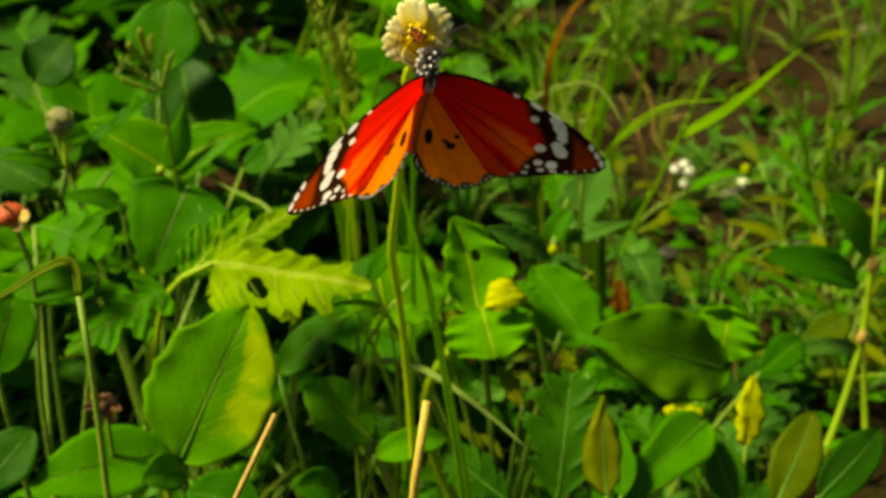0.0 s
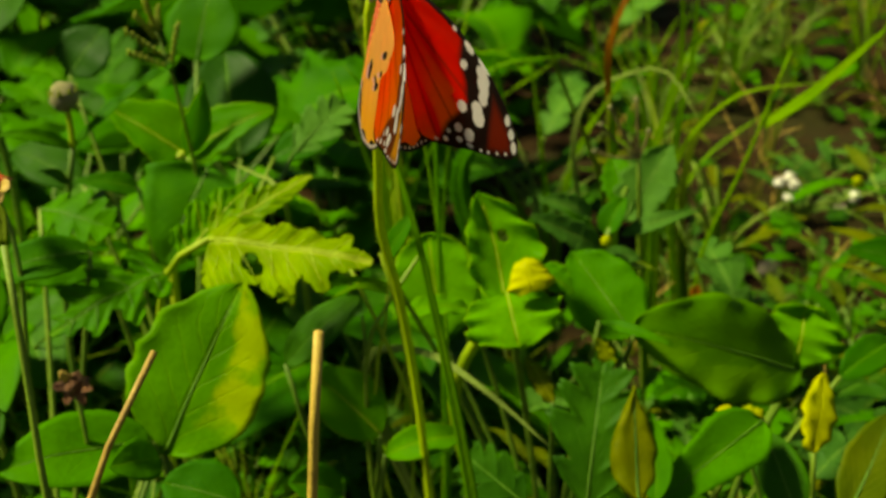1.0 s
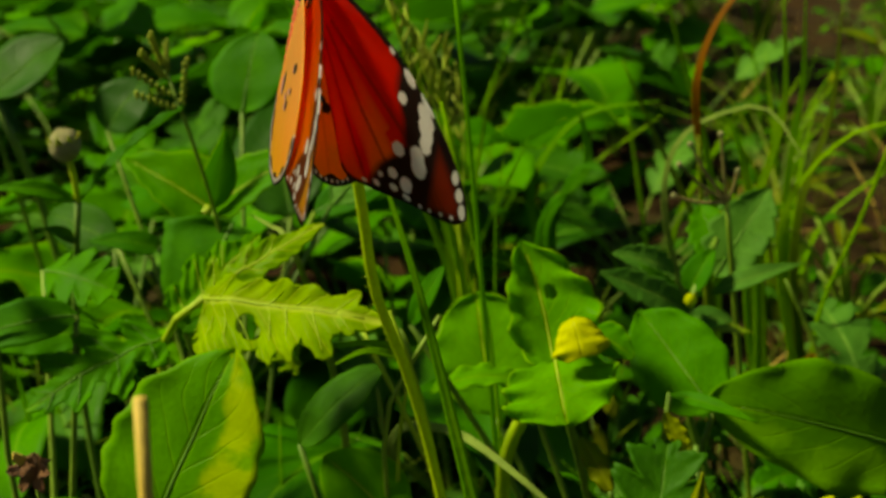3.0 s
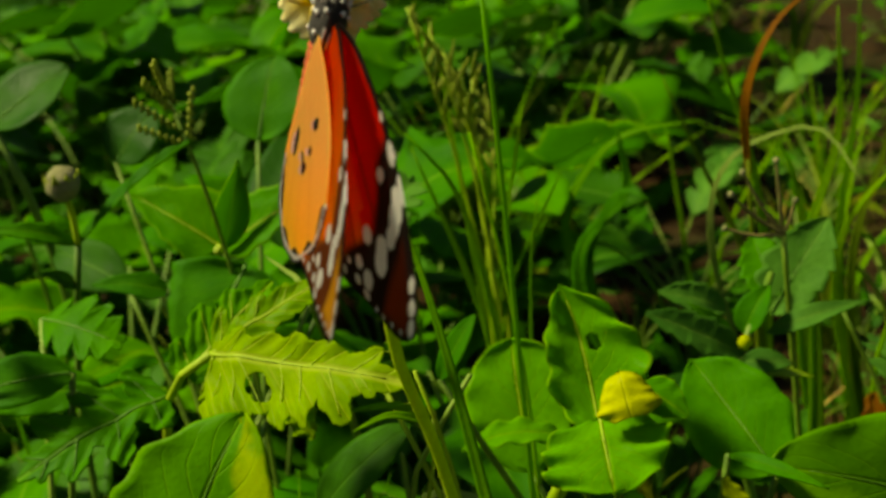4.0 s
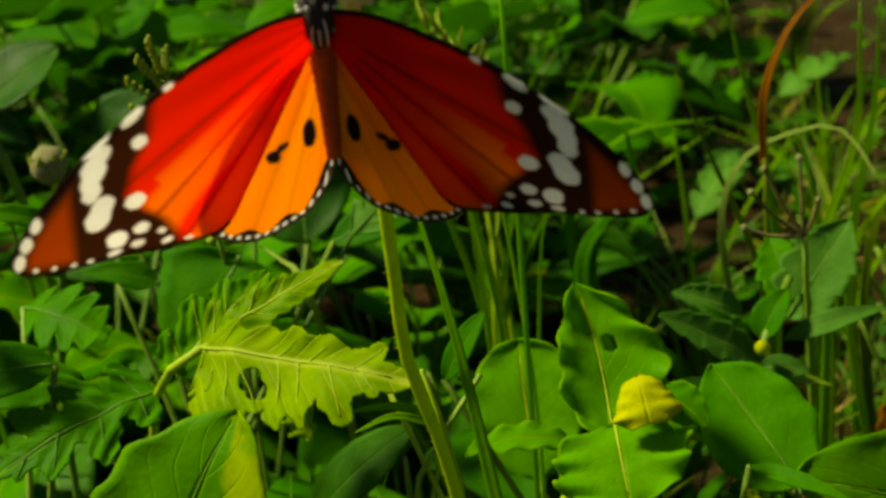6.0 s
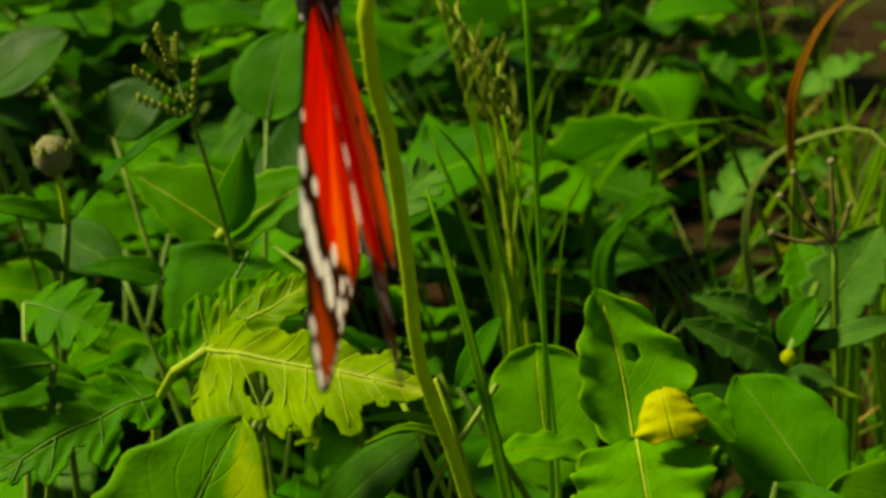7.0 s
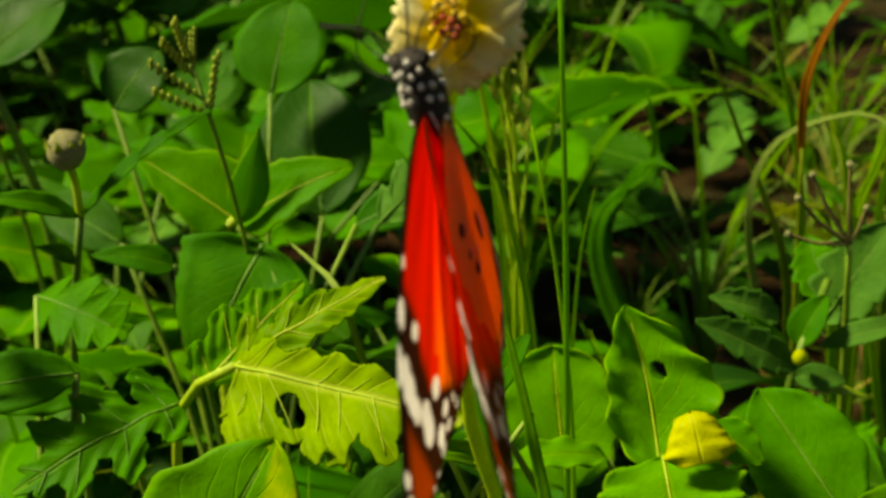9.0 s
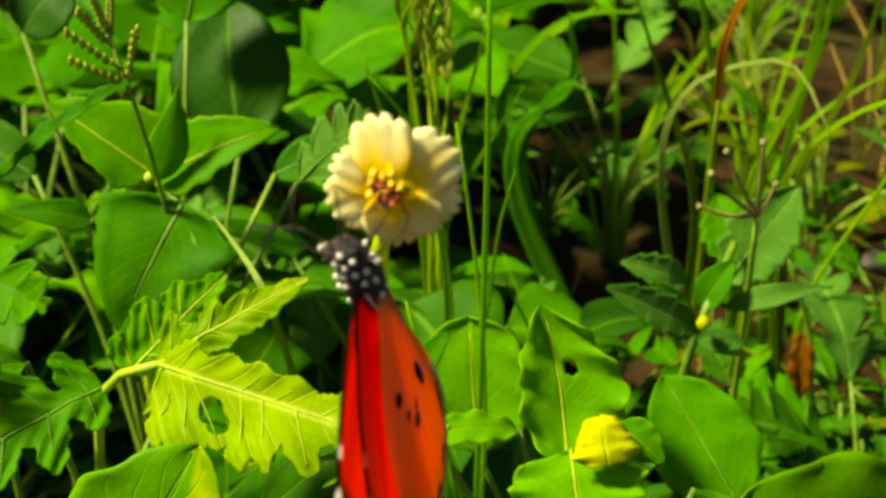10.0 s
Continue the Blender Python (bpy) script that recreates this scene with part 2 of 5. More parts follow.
def sheet(rows, uvs, thick, skip=()):
    """A grid of points made into a thin solid: its two faces and the rim between them. skip: cells left out as holes."""
    n, m = len(rows), len(rows[0])
    top = [v for r in rows for v in r]
    nor = []
    for i in range(n):
        for j in range(m):
            a = rows[min(i + 1, n - 1)][j] - rows[max(i - 1, 0)][j]
            b = rows[i][min(j + 1, m - 1)] - rows[i][max(j - 1, 0)]
            c = b.cross(a)
            nor.append(c.normalized() if c.length > 1e-12 else Vector((0, 0, 1)))
    low = [v - k * thick for v, k in zip(top, nor)]
    verts, off = top + low, n * m
    cells = {(i, j) for i in range(n - 1) for j in range(m - 1)} - set(skip)
    faces, edges = [], {}
    for i, j in cells:
        q = (i * m + j, i * m + j + 1, (i + 1) * m + j + 1, (i + 1) * m + j)
        faces.append(q)
        faces.append(tuple(off + k for k in q[::-1]))
        for a, b in zip(q, q[1:] + q[:1]):
            if (b, a) in edges:
                del edges[(b, a)]
            else:
                edges[(a, b)] = True
    faces += [(b, a, off + a, off + b) for a, b in edges]
    return verts, faces, uvs + uvs


def outline(kind, s):
    """The half width of a leaf, 0 to 1, at s from its base (0) to its tip (1)."""
    if kind == "oval":
        return math.sin(math.pi * s ** 0.85) ** 0.62
    if kind == "round":
        return max(0.0, 1 - (2 * s - 1) ** 2) ** 0.5
    if kind == "heart":
        return min(1.0, (s / 0.22) ** 0.5) * max(0.0, 1 - s) ** 0.62 * 1.12
    if kind == "flap":
        return (0.45 + 0.55 * min(1, s * 5)) * (1 - 0.62 * s) * min(1.0, (1.0001 - s) * 14) ** 0.5
    if kind == "ovate":
        return math.sin(math.pi * s ** 0.72) ** 0.72
    if kind == "lance":
        return math.sin(math.pi * s ** 0.7) ** 1.1
    if kind == "ivy":
        return min(1.0, (s / 0.15) ** 0.6) * max(0.0, 1 - s) ** 0.8 * (1 + 0.22 * math.cos(s * 17))
    if kind == "holly":
        return math.sin(math.pi * s ** 0.8) ** 0.7 * (0.72 + 0.28 * (1 - (s * 5.0 + 0.15) % 1.0) ** 0.8)
    if kind in ("jag", "cut"):
        env = math.sin(math.pi * min(1, s * 0.93 + 0.04) ** 0.75) ** 0.6
        u = (s * (4.2 if kind == "jag" else 3.5) + 0.12 * math.sin(s * 9)) % 1.0
        lobe = (1 - abs(2 * u - 1) ** (1.8 if kind == "jag" else 2.6)) ** 0.7
        tooth = 0.15 * abs(math.sin(s * 41)) * lobe
        deep = 0.34 if kind == "jag" else 0.15
        return env * (deep + (1 - deep) * lobe + tooth) * min(1, s / 0.06)
    return max(0.0, 1 - s) ** 0.55 * min(1.0, 0.55 + s * 2.5)


def leaf_mesh(kind, base, tip, width, facing, bow=0.1, cup=0.12, wave=0.0, seed=0, holes=(), n=26, m=10, curl=0.0, twist=0.0, ragged=0.06, spine=None, halves=(1.0, 1.0), lean=0.0):
    """A leaf from base to tip. facing: the way its upper side looks. bow: how far it arches; cup: the fold along the midrib;
    wave: ripples of the rim; curl: the rim rolls over; twist: degrees from base to tip; halves: how wide each half is; lean: the tip bends aside."""
    base, tip, facing = Vector(base), Vector(tip), Vector(facing)
    if kind in ("jag", "cut"):
        n, m = max(n, 64), max(m, 12)
    along = tip - base
    size = along.length
    along.normalize()
    across = along.cross(facing).normalized()
    up = across.cross(along)
    rows, uvs, skip = [], [], set()
    shear = 0.75 if kind in ("jag", "cut") else 0.0
    for i in range(n + 1):
        s = i / n
        w = max(outline(kind, s), 0.012) * width / 2
        turn = radians(twist) * (s - 0.5)
        a, u = across * math.cos(turn) + up * math.sin(turn), up * math.cos(turn) - across * math.sin(turn)
        row = []
        for j in range(m + 1):
            r = 2 * j / m - 1
            edge = abs(r)
            z = bow * size * 4 * s * (1 - s) + cup * width * (edge ** 1.4 - 0.3) * 0.5 * min(1, w / width * 4)
            z += wave * width * edge ** 3 * (math.sin(s * 24 + 3 * r + seed) + 0.6 * noise.noise(Vector((s * 9, r * 2, seed * 3.7))))
            z += 0.035 * width * noise.noise(Vector((s * 3.1, r * 1.7, seed * 1.3)))
            z -= curl * width * max(0.0, edge - 0.55) ** 2 * 2
            side = lean * width * s ** 3 + (halves[0] if r < 0 else halves[1]) * r * w * (1 + (ragged + wave * 0.5) * noise.noise(Vector((s * 8, seed * 2.1, math.copysign(3, r)))))
            row.append(base + along * (s * size + shear * edge * w) + a * side + u * z)
            uvs.append((0.5 + 0.5 * r, s))
            if i < n and j < m:
                for hs, hr, hd in holes:
                    if math.hypot((s - hs) * size, (r + 1 / m - hr) * w) < hd:
                        skip.add((i, j))
        rows.append(row)
        if spine is not None:
            spine.append(row[m // 2] + up * 0.00005)
    v, f, t = sheet(rows, uvs, 0.00025 + width * 0.004, skip)
    return mesh("leaf", v, f, t)


def lobed_mesh(base, tip, width, facing, lobes=5, bow=0.1, cup=0.1, seed=0.0, sides=(1.0, 1.0), grid=(150, 92), holes=(), spine=None, body=(0.17, 0.17), veins=None):
    """A leaf cut into blunt toothed lobes that sweep forward from its midrib: one rippled sheet, the clefts and holes left open.
    sides: how far each half reaches. lobes: a count, or rows of side, foot, reach, lean and breadth, in parts of the length."""
    base, tip, facing = Vector(base), Vector(tip), Vector(facing)
    along = tip - base
    size = along.length
    along.normalize()
    across = along.cross(facing).normalized()
    up = across.cross(along)
    tilt = math.atan(0.42 * size / (width / 2))
    fingers, count = [], lobes
    if isinstance(lobes, tuple):
        count = 5
        fingers = [(side, s0 * size, radians(lean), reach * size, wide * size, i * 1.9) for i, (side, s0, reach, lean, wide) in enumerate(lobes)]
    else:
        for i in range(lobes):
            for side, reach in zip((-1, 1), sides):
                k = seed + i * 2.3 + side * 0.7
                s0 = 0.04 + 0.66 * i / lobes + 0.02 * math.sin(k * 4)
                env = math.sin(math.pi * (0.26 + 0.62 * s0)) ** 0.7
                fingers.append((side, s0 * size, tilt + 0.10 * math.sin(k * 3), reach * width / 2 * env / math.cos(tilt) * (0.92 + 0.16 * math.sin(k * 5.3)),
                                0.66 * size / lobes * math.cos(tilt) * (1.18 + 0.25 * math.sin(k * 2.7)), k))

    def inside(x, y):
        flesh = width * body[y > 0] * math.sin(math.pi * min(1, 0.10 + 0.88 * x / size)) ** 0.7
        if abs(y) < flesh * (1 + 0.12 * math.sin(x / size * 40 + seed)):
            return all(math.hypot(x - hx * size, y - hy * width / 2) > hr for hx, hy, hr in holes)
        for side, foot, a, length, wide, k in fingers:
            dx, dy = x - foot, side * y
            p = (dx * math.sin(a) + dy * math.cos(a)) / length
            if 0 < p < 1 and dy > 0:
                q = (dx * math.cos(a) - dy * math.sin(a)) / (wide / 2)
                if abs(q) < math.sin(math.pi * (0.30 + 0.69 * p)) ** 0.6 * (1 + 0.22 * math.sin(p * 16 + k) * p):
                    return all(math.hypot(x - hx * size, y - hy * width / 2) > hr for hx, hy, hr in holes)
        return False

    def place_at(s, r):
        z = bow * size * 4 * s * (1 - s) + cup * width * 0.5 * abs(r) ** 1.5 + 0.05 * width * noise.noise(Vector((s * 5, r * 3, seed)))
        z += 0.014 * width * math.sin((s - 0.42 * abs(r)) * count / 0.66 * 6.28) * min(1, abs(r) * 2)
        return base + along * (s * size) + across * (r * width / 2) + up * z

    if veins is not None:
        for side, foot, a, length, wide, k in fingers:
            veins.append([place_at((foot + q * math.sin(a) * length) / size, side * q * math.cos(a) * length / (width / 2)) + up * 0.0001 for q in (0, 0.3, 0.6, 0.86)])
    n, m = grid
    rows, uvs, skip = [], [], set()
    for i in range(n + 1):
        s = i / n
        row = []
        for j in range(m + 1):
            r = 2.1 * j / m - 1.05
            row.append(place_at(s, r))
            uvs.append((0.5 + 0.5 * r, s))
            if not inside((s + 0.5 / n) * size, (r + 1.05 / m) * width / 2):
                skip.add((i, j))
        rows.append(row)
        if spine is not None:
            spine.append(row[m // 2] + up * 0.00005)
    v, f, t = sheet(rows, uvs, 0.00035, skip)
    used = sorted({k for g in f for k in g})
    place = {k: c for c, k in enumerate(used)}
    return mesh("leaf", [v[k] for k in used], [tuple(place[k] for k in g) for g in f], [t[k] for k in used])


def blade_mesh(pts, width, facing=(0, -0.7, 0.7), fold=0.3, n=22, taper="both", thick=0.0002):
    """A blade of grass along a curve, folded down its middle, pointed at its end."""
    c = curve_points(pts, n)
    rows, uvs = [], []
    for i, q in enumerate(c):
        s = i / n
        d = (c[min(i + 1, n)] - c[max(i - 1, 0)]).normalized()
        a = d.cross(Vector(facing)).normalized()
        u = a.cross(d)
        w = width / 2 * max(0.05, (1 - s) ** 0.6) * (1 if taper == "tip" else min(1, 0.6 + 1.6 * s))
        rows.append([q + a * (r * w) + u * (abs(r) * fold * w) for r in (-1, -0.5, 0, 0.5, 1)])
        uvs += [(0.5 + 0.5 * r, s) for r in (-1, -0.5, 0, 0.5, 1)]
    v, f, t = sheet(rows, uvs, thick)
    return mesh("blade", v, f, t)


def ball(at, rx, ry, rz, rings=7, sides=10, rough=0.0, seed=0.0):
    """A rounded lump, longer or flatter by its three radii."""
    at = Vector(at)
    verts, faces = [], []
    for i in range(rings + 1):
        p = math.pi * i / rings
        for k in range(sides):
            w = 2 * math.pi * k / sides
            d = Vector((math.sin(p) * math.cos(w), math.sin(p) * math.sin(w), math.cos(p)))
            s = 1 + rough * noise.noise(d * 2.3 + Vector((seed, 0, 0)))
            verts.append(at + Vector((d.x * rx, d.y * ry, d.z * rz)) * s)
    for i in range(rings):
        for k in range(sides):
            m = (k + 1) % sides
            faces.append((i * sides + k, (i + 1) * sides + k, (i + 1) * sides + m, i * sides + m))
    return verts, faces


def lump(*args, **kw):
    return mesh("lump", *ball(*args, **kw))


class Plant:
    """A plant that is one thing: leaves and stems are its parts, kept in its own space."""

    def __init__(self, name, root, label, category="weed", group=""):
        self.root = Vector(root)
        self.ob = thing(name, root, label, category, group)
        self.count = 0

    def local(self, p):
        return Vector(p) - self.root

    def leaf(self, kind, base, tip, width, material, facing=(0.1, -0.65, 0.75), stalk=True, label="", r=0.0007, via=None, **kw):
        self.count += 1
        kw.setdefault("seed", self.count * 1.7 + self.root.x * 50)
        if stalk:
            b = self.local(base)
            mid = self.local(via) if via else Vector((b.x * 0.55, b.y * 0.55 + 0.004, b.z * 0.6))
            part("stem", tube([Vector((0, 0, -0.004)), mid, b], r * 1.5, r, 8, 6), STEM, self.ob)
        if kind == "lobed":
            spine, veins = [], []
            ribs = STEM_RIB_PALE if material in (LIME, BRIGHT) else STEM_RIB
            ob = part("leaf", lobed_mesh(self.local(base), self.local(tip), width, facing, spine=spine, veins=veins, **kw), material, self.ob, label)
            part("midrib", tube(spine[: int(len(spine) * 0.92)], 0.00040, 0.00014, 18, 6), ribs, ob)
            if isinstance(kw.get("lobes"), tuple):
                for path in veins:
                    part("vein", tube(path, 0.00018, 0.00008, 8, 5), ribs, ob)
            return ob
        spine = []
        ob = part("leaf", leaf_mesh(kind, self.local(base), self.local(tip), width, facing, spine=spine, **kw), material, self.ob, label)
        if width > 0.012 and kw.get("m", 10) > 6 and len(spine) > 20:
            ribs = STEM_RIB_PALE if material in (LIME, YELLOW, BRIGHT) else STEM_RIB
            part("midrib", tube(spine[: int(len(spine) * 0.9)], 0.00028 + width * 0.006, 0.00010, 14, 5), ribs, ob)
        return ob

    def stem(self, pts, r0, r1, material, name="stem", label="", **kw):
        return part(name, tube([self.local(p) for p in pts], r0, r1, **kw), material, self.ob, label)

    def blade(self, pts, width, material, label="", **kw):
        return part("blade", blade_mesh([self.local(p) for p in pts], width, **kw), material, self.ob, label)

    def bud(self, at, rx, ry, rz, material, name="bud", label="", **kw):
        return part(name, lump(self.local(at), rx, ry, rz, **kw), material, self.ob, label)


# ---- ground ----
def build_ground():
    xs = sorted({round(x, 4) for x in np.linspace(-1.2, 1.2, 121)} | {-60, -25, -10, -4, -2, 2, 4, 10, 25, 60})
    ys = sorted({round(y, 4) for y in np.linspace(-0.6, 2.4, 151)} | {-60, -25, -10, -4, -1.5, 4, 7, 12, 25, 60})
    verts, faces = [], []
    for y in ys:
        for x in xs:
            near = max(0.0, 1 - max(0, abs(x) - 0.8) / 1.5)
            z = 0.010 * noise.noise(Vector((x * 7, y * 7, 0))) + 0.006 * noise.noise(Vector((x * 23, y * 23, 4)))
            z += 0.004 * noise.noise(Vector((x * 60, y * 60, 9)))
            verts.append((x, y, z * near - 0.004))
    n = len(xs)
    for j in range(len(ys) - 1):
        for i in range(n - 1):
            faces.append((j * n + i, j * n + i + 1, (j + 1) * n + i + 1, (j + 1) * n + i))
    tagged(part("ground", mesh("ground", verts, faces), SOIL), "bare brown soil with crumbs and dry litter", "ground", kind="structure")


build_ground()


# ---- the leaves and stems that stand in front ----
def broad_weed():
    p = Plant("broadleaf_weed", (-0.062, 0.285, 0.0), "broad oval green leaves, one yellow on half its blade", "weed")
    p.leaf("oval", (-0.0694, 0.2720, 0.0913), (-0.0519, 0.2920, 0.1282), 0.0340, PATCHED, (0.15, -0.75, 0.6), bow=0.05, cup=0.08, ragged=0.16, wave=0.02, label="large oval leaf, half yellow", n=34, m=16)
    p.leaf("oval", (-0.0713, 0.2700, 0.0958), (-0.1006, 0.2500, 0.0986), 0.0201, GREEN, (0.0, -0.6, 0.8), bow=0.08)
    p.leaf("oval", (-0.0667, 0.2620, 0.0961), (-0.0737, 0.2500, 0.1009), 0.0104, GREEN, (0.3, -0.6, 0.6), bow=0.12)
    p.leaf("oval", (-0.0462, 0.2550, 0.0894), (-0.0639, 0.2550, 0.0942), 0.0156, GREEN, (0.0, -0.6, 0.8), bow=0.08)


def left_edge_weed():
    p = Plant("broadleaf_weed", (-0.115, 0.285, 0.0), "low weed with blunt green leaves at the shaded edge", "weed")
    p.leaf("round", (-0.1153, 0.2720, 0.1186), (-0.1090, 0.2760, 0.1385), 0.0175, GREEN, (0.1, -0.8, 0.6), bow=0.06)
    p.leaf("oval", (-0.0959, 0.3050, 0.1307), (-0.1189, 0.2950, 0.1281), 0.0123, GREEN, (0.0, -0.7, 0.7), bow=0.10, ragged=0.12)
    p.leaf("oval", (-0.1119, 0.2500, 0.0983), (-0.1025, 0.2600, 0.1086), 0.0143, SHADE_GREEN, (0.0, -0.7, 0.7), bow=0.10)
    p.leaf("jag", (-0.1252, 0.3400, 0.1294), (-0.0987, 0.3300, 0.1270), 0.0154, GREEN, (0.0, -0.7, 0.7), bow=0.10)
    p.leaf("oval", (-0.0710, 0.4000, 0.1262), (-0.0490, 0.4100, 0.1326), 0.0124, GREEN, (0.0, -0.7, 0.7), bow=0.08)
    p.leaf("jag", (-0.0606, 0.3850, 0.1322), (-0.0457, 0.4000, 0.1445), 0.0149, BLUISH, (0.0, -0.8, 0.6), bow=0.08)


def small_weed():
    p = Plant("broadleaf_weed", (-0.030, 0.300, 0.0), "low weed with small rounded bright green leaves", "weed")
    p.leaf("oval", (-0.0199, 0.2950, 0.0851), (-0.0389, 0.3020, 0.0986), 0.0175, BRIGHT, (0.1, -0.6, 0.8), bow=0.10, cup=0.2)
    p.leaf("oval", (-0.0180, 0.2900, 0.0821), (0.0024, 0.2960, 0.0849), 0.0093, BRIGHT, (0.0, -0.6, 0.8), bow=0.15, cup=0.2)
    p.leaf("oval", (-0.0276, 0.2800, 0.0771), (-0.0390, 0.2720, 0.0844), 0.0113, GREEN, bow=0.10, cup=0.2)
    p.leaf("oval", (-0.0478, 0.3100, 0.0968), (-0.0285, 0.3200, 0.1126), 0.0118, SHADE_GREEN, (-0.2, -0.7, 0.7), bow=0.08)


def right_broad_weed():
    p = Plant("broadleaf_weed", (0.068, 0.345, 0.0), "weed with one wide oval leaf, paler along its lower side", "weed")
    p.leaf("oval", (0.0935, 0.3450, 0.0810), (0.0440, 0.3220, 0.1040), 0.0297, PALE_HALF, (-0.1, -0.72, 0.65), bow=0.06, cup=0.06, wave=0.03, ragged=0.14, label="wide oval leaf, lower half pale", n=30, m=14)
    p.leaf("round", (0.0973, 0.3700, 0.0700), (0.1005, 0.3800, 0.0852), 0.0258, BRIGHT, (0.0, -0.8, 0.5), bow=0.08, wave=0.14, ragged=0.3)
    p.leaf("oval", (0.1086, 0.3600, 0.0716), (0.1278, 0.3800, 0.0741), 0.0113, GREEN, bow=0.15)


def rosette_weed():
    p = Plant("rosette_weed", (0.022, 0.338, 0.0), "weed with crinkled upright leaves, one with a hole, one yellow fold", "weed")
    p.leaf("ovate", (0.0112, 0.3200, 0.1118), (0.0058, 0.3330, 0.1391), 0.0215, BRIGHT, (0.12, -0.88, 0.42), bow=-0.04, cup=0.24, wave=0.075, ragged=0.16, holes=((0.56, 0.22, 0.0012), (0.60, 0.22, 0.0010)), n=70, m=36, halves=(0.75, 1.18), lean=-0.13, label="upright leaf with rippled rim and a small hole")
    p.leaf("flap", (0.0189, 0.3120, 0.1186), (0.0164, 0.3170, 0.1260), 0.0150, YELLOW, (0.1, -0.95, 0.25), stalk=False, bow=0.10, cup=-0.25, wave=0.03, n=30, m=6, label="folded yellow leaf")
    p.leaf("ovate", (0.0204, 0.3210, 0.1217), (0.0289, 0.3180, 0.1162), 0.0078, BRIGHT, (0.1, -0.8, 0.5), stalk=False, bow=0.1, cup=0.2, wave=0.03)
    p.leaf("round", (0.0116, 0.3190, 0.1154), (0.0155, 0.3060, 0.1055), 0.0262, BRIGHT, (0.0, -0.75, 0.65), bow=0.10, cup=0.05, wave=0.06, ragged=0.14, n=46, m=24)
    p.leaf("oval", (0.0457, 0.3300, 0.0980), (0.0283, 0.3450, 0.1168), 0.0215, GREEN, (0.1, -0.85, 0.45), bow=0.05, cup=0.10, wave=0.02)
    p.leaf("lance", (0.0361, 0.3250, 0.1044), (0.0552, 0.3150, 0.1028), 0.0035, GREEN, bow=0.08)
    p.leaf("round", (-0.0102, 0.3500, 0.0860), (-0.0151, 0.3620, 0.1147), 0.0262, BRIGHT, (0.0, -0.88, 0.4), bow=0.04, cup=0.06, ragged=0.1, wave=0.03, n=34, m=18)
    p.leaf("oval", (-0.0008, 0.3450, 0.0979), (-0.0223, 0.3350, 0.0993), 0.0079, BRIGHT, (0.0, -0.35, 0.9), bow=0.14, wave=0.10)
    p.leaf("oval", (-0.0218, 0.3220, 0.1220), (-0.0136, 0.3250, 0.1351), 0.0055, GREEN, (-0.3, -0.8, 0.4), bow=0.05)
    p.stem([(0.018, 0.338, 0.0), (-0.0029, 0.3250, 0.0865), (0.0088, 0.3180, 0.1107)], 0.0022, 0.0016, STEM_PALE, label="thick yellowish stem")
    p.leaf("oval", (0.0242, 0.3050, 0.0903), (0.0168, 0.3150, 0.0986), 0.0054, OLIVE, bow=0.1, wave=0.15, curl=0.4)
    p.leaf("oval", (0.0397, 0.3150, 0.0953), (0.0352, 0.3180, 0.1032), 0.0042, YELLOW, bow=0.1, wave=0.1)


# lobes of the lime leaves: side, foot along the midrib, reach, lean towards the tip, breadth
LOWER_LIME = ((1, 0.02, 0.21, -8, 0.11), (1, 0.07, 0.31, 10, 0.19), (1, 0.13, 0.40, 30, 0.24), (1, 0.18, 0.33, 46, 0.17), (1, 0.40, 0.31, 24, 0.17), (1, 0.50, 0.29, 27, 0.14),
              (1, 0.66, 0.26, 32, 0.16), (1, 0.80, 0.13, 48, 0.09), (-1, 0.10, 0.15, 30, 0.16), (-1, 0.40, 0.13, 45, 0.15), (-1, 0.55, 0.12, 50, 0.13), (-1, 0.76, 0.16, 42, 0.10))
UPPER_LIME = ((-1, 0.08, 0.27, 30, 0.15), (-1, 0.34, 0.22, 40, 0.14), (-1, 0.55, 0.16, 45, 0.14), (1, 0.10, 0.14, 40, 0.2), (1, 0.36, 0.17, 45, 0.2), (1, 0.60, 0.15, 50, 0.2))
SHADED_LIME = ((-1, 0.06, 0.28, 25, 0.30), (-1, 0.28, 0.36, 35, 0.32), (-1, 0.55, 0.28, 42, 0.26), (1, 0.20, 0.20, 40, 0.3), (1, 0.50, 0.18, 45, 0.3))
SIDE_LOBES = ((-1, 0.10, 0.24, 10, 0.20), (-1, 0.34, 0.36, 20, 0.21), (-1, 0.60, 0.28, 32, 0.19), (1, 0.08, 0.32, 12, 0.20), (1, 0.32, 0.42, 22, 0.22), (1, 0.58, 0.36, 30, 0.20), (1, 0.80, 0.16, 45, 0.09), (-1, 0.80, 0.15, 45, 0.09))


